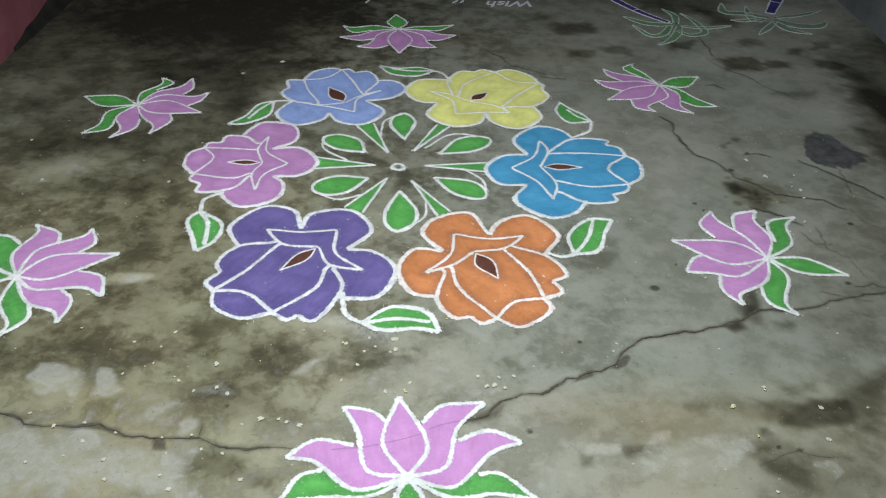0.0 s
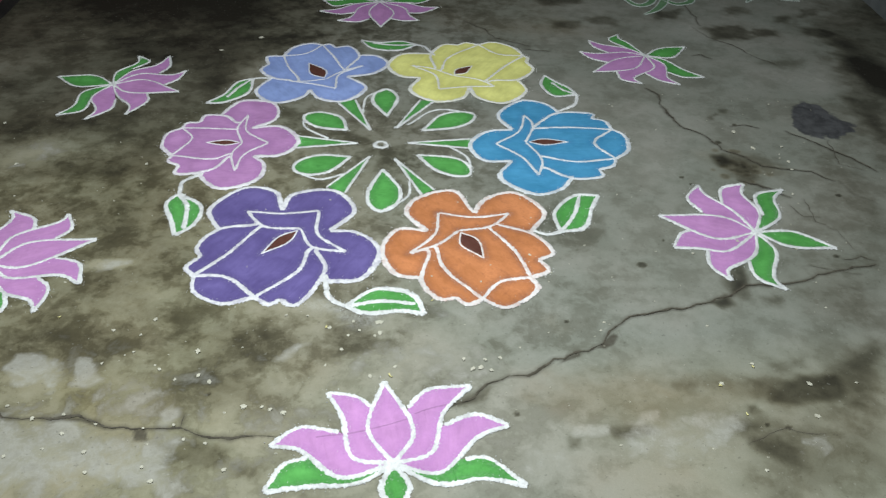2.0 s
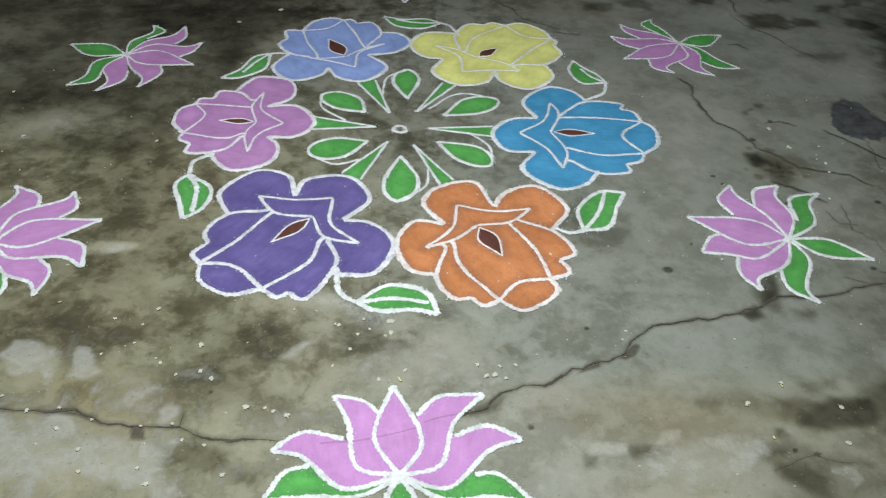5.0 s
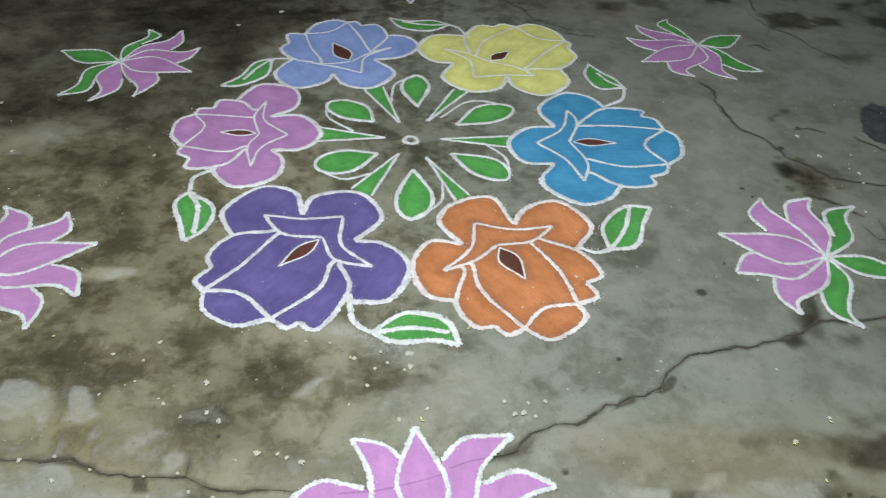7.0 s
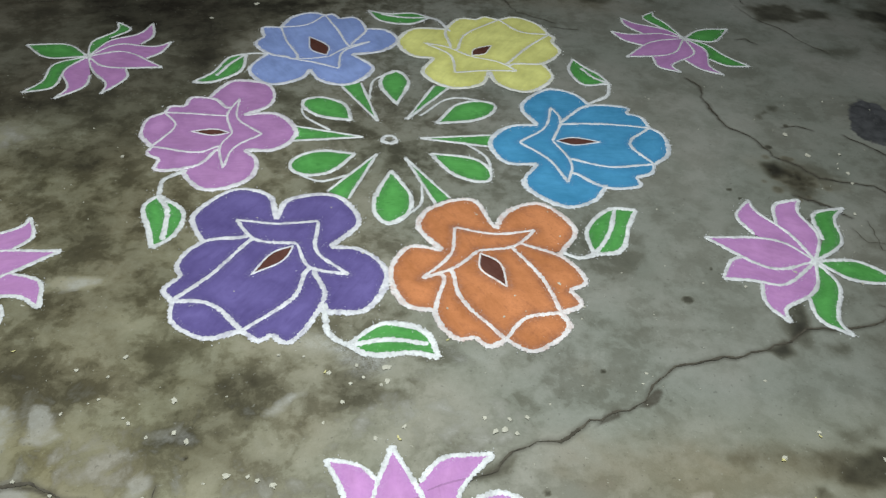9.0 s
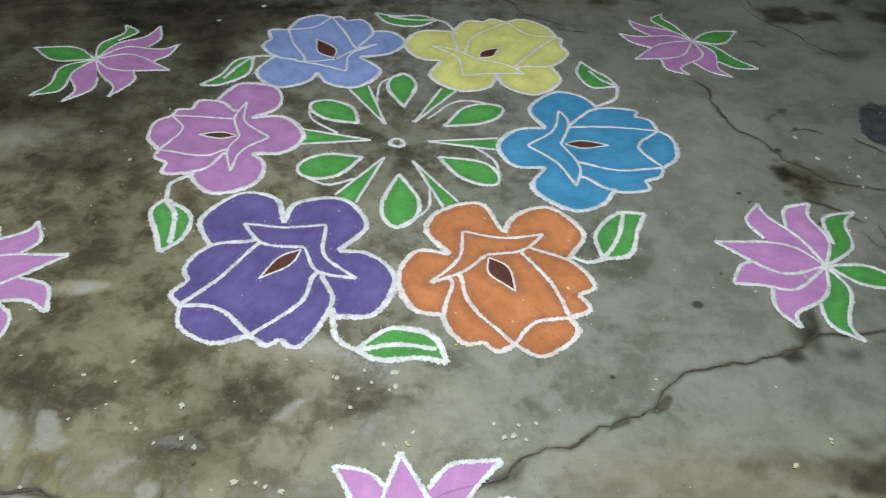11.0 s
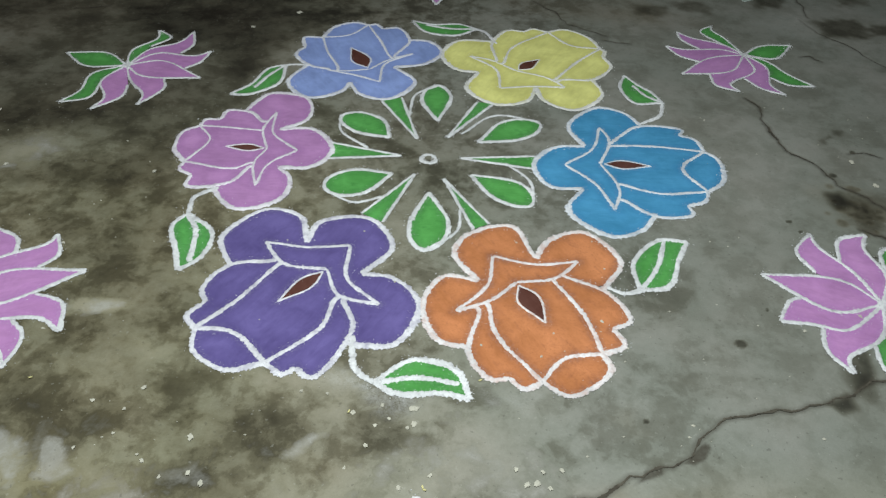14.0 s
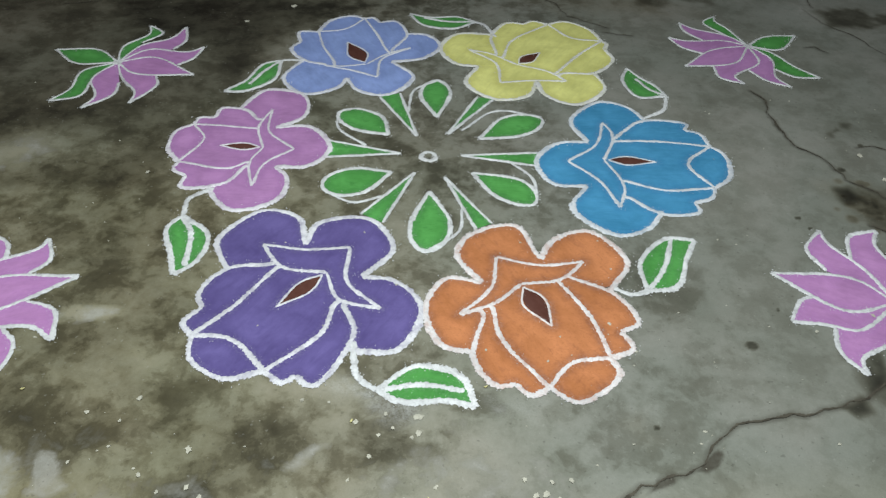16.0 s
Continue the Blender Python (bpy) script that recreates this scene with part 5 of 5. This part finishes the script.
crumb(1.330, -0.151, 0.0053)
crumb(1.320, -0.201, 0.0039)
crumb(0.859, -1.062, 0.0037)
crumb(0.765, -1.121, 0.0042)
crumb(0.968, -1.131, 0.0049)
crumb(0.945, -1.227, 0.0047)
crumb(0.774, -1.365, 0.0032)
crumb(0.201, -1.047, 0.0048)
crumb(0.182, -1.014, 0.0037)
crumb(0.243, -1.053, 0.0036)
crumb(0.268, -1.014, 0.0037)
crumb(1.347, -0.053, 0.0041)
crumb(1.263, -0.343, 0.0037)
crumb(-0.736, -0.102, 0.0048)
crumb(-1.264, 0.183, 0.0051)
crumb(-1.136, -0.089, 0.0047)
crumb(-0.629, 0.778, 0.0061)
crumb(-0.484, 0.907, 0.0085)
crumb(0.400, -0.620, 0.0036)
crumb(0.855, -0.631, 0.0037)
crumb(1.001, -0.579, 0.0045)
crumb(1.156, -0.621, 0.0034)
crumb(-0.424, -1.223, 0.0032)
crumb(-0.377, -1.236, 0.0032)
crumb(-0.494, -1.291, 0.0031)
crumb(-0.615, -1.173, 0.0027)
crumb(-0.777, -1.250, 0.0031)
crumb(-0.361, -0.644, 0.0013, 0.0013)
crumb(-0.154, -0.328, 0.0019, 0.0013)
crumb(-0.069, -0.510, 0.0024, 0.0013)
crumb(-0.222, -0.641, 0.0013, 0.0013)
crumb(0.287, -0.661, 0.0019, 0.0013)
crumb(0.254, -0.730, 0.0024, 0.0013)
crumb(0.306, -0.713, 0.0013, 0.0013)
crumb(0.430, -0.443, 0.0019, 0.0013)
crumb(0.224, -0.354, 0.0024, 0.0013)
crumb(0.173, -0.395, 0.0013, 0.0013)
crumb(0.414, -0.342, 0.0019, 0.0013)
crumb(0.126, -0.702, 0.0024, 0.0013)
crumb(0.363, 0.054, 0.0013, 0.0013)
crumb(-0.339, -0.372, 0.0019, 0.0013)
crumb(-0.116, -0.584, 0.0024, 0.0013)
crumb(-0.816, -1.111, 0.0034)
crumb(-0.752, -1.150, 0.0043)
crumb(-0.678, -1.195, 0.0043)
crumb(-0.513, -1.189, 0.0026)
crumb(-0.581, -0.897, 0.0026)
crumb(-0.585, -0.955, 0.0026)
crumb(-0.514, -1.015, 0.0034)
crumb(-0.396, -1.061, 0.0043)
crumb(-0.451, -1.183, 0.0034)
crumb(-0.330, -1.307, 0.0043)
crumb(-0.469, -1.327, 0.0043)
crumb(-0.603, -1.298, 0.0034)
crumb(-0.223, -1.160, 0.0051)
crumb(-0.134, -0.891, 0.0043)
crumb(-0.088, -0.921, 0.0034)
crumb(0.021, -1.032, 0.0034)
crumb(-0.558, -0.843, 0.0043)
crumb(-0.437, -0.959, 0.0051)
crumb(-0.423, -1.039, 0.0043)
crumb(-0.139, -1.020, 0.0026)
crumb(0.232, -1.018, 0.0034)
crumb(0.220, -1.043, 0.0051)
crumb(-0.242, -0.841, 0.0034)
crumb(-0.189, -0.845, 0.0026)


SCRAP = powder("dry_petal", (0.60, 0.56, 0.27), (0.42, 0.36, 0.15), 0.4, 0.2)


def petal_bit(x, y):
    """A curled scrap of a yellow flower petal."""
    bm = bmesh.new()
    rows = []
    for k in range(5):
        u = k / 4
        w = 0.0019 * math.sin(math.pi * (0.15 + 0.7 * u))
        rows.append([bm.verts.new((0.0085 * (u - 0.5), s * w, z + 0.0016 * (2 * u - 1) ** 2 + 0.0008 * abs(s))) for s in (-1, 0, 1) for z in (0.0002, 0.0010)])
    for r0, r1 in zip(rows, rows[1:]):
        for a, c in ((0, 2), (2, 4), (3, 1), (5, 3), (1, 0), (4, 5)):
            bm.faces.new((r0[a], r0[c], r1[c], r1[a]))
    for r in (rows[0], rows[-1]):
        bm.faces.new((r[0], r[2], r[3], r[1]))
        bm.faces.new((r[2], r[4], r[5], r[3]))
    bmesh.ops.recalc_face_normals(bm, faces=bm.faces)
    ob = part("petal_scrap", bm, SCRAP)
    ob.matrix_world = pose(x, y, 0.0, 0, 0, random.uniform(0, 360))
    tagged(ob, "curled yellow scrap of a flower petal on concrete", "petal scrap", "petal scraps on the ground")


petal_bit(0.008, -1.058)
petal_bit(0.758, -1.127)
petal_bit(0.789, -1.215)
petal_bit(-0.790, -0.825)
petal_bit(-0.142, -0.890)
petal_bit(0.011, -1.063)
petal_bit(0.857, -1.072)
petal_bit(0.760, -1.127)
petal_bit(0.121, -0.801)


def specks():
    bm = bmesh.new()
    rng = random.Random(4)
    for k in range(220):
        x, y = rng.uniform(-1.2, 1.6), rng.uniform(-1.4, 0.35)
        if x * x + y * y < 0.55 and rng.random() < 0.85:
            continue
        r = 0.0011 + 0.0022 * rng.random() ** 3
        a = rng.uniform(0, 6.28)
        n = rng.choice((4, 5, 6))
        ring_v = []
        for j in range(n):
            q = a + j * 6.283 / n
            e = r * rng.uniform(0.7, 1.3)
            ring_v.append(bm.verts.new((x + e * 1.5 * math.cos(q), y + e * math.sin(q), -0.001)))
        peak = bm.verts.new((x, y, 0.0008 + r * 0.5))
        for j in range(n):
            bm.faces.new((ring_v[j - 1], ring_v[j], peak))
    return tagged(part("powder_specks", bm, CRUMB), "scattered pale specks of powder on the concrete", "specks", kind="stuff")


specks()


def loose_powder():
    """Stray grains that fell beside the white lines."""
    bm = bmesh.new()
    rng = random.Random(9)
    for g in GRAINS:
        r = 0.0007 + 0.0016 * rng.random() ** 3
        a = rng.uniform(0, 6.28)
        low = [bm.verts.new((g.x + r * math.cos(a + k * 2.094), g.y + r * math.sin(a + k * 2.094), 0.0)) for k in range(3)]
        peak = bm.verts.new((g.x, g.y, 0.0014 + r * 0.7))
        for k in range(3):
            bm.faces.new((low[k - 1], low[k], peak))
    return tagged(part("loose_powder", bm, WHITE), "stray white powder grains beside the drawn lines", "powder", kind="stuff")


loose_powder()
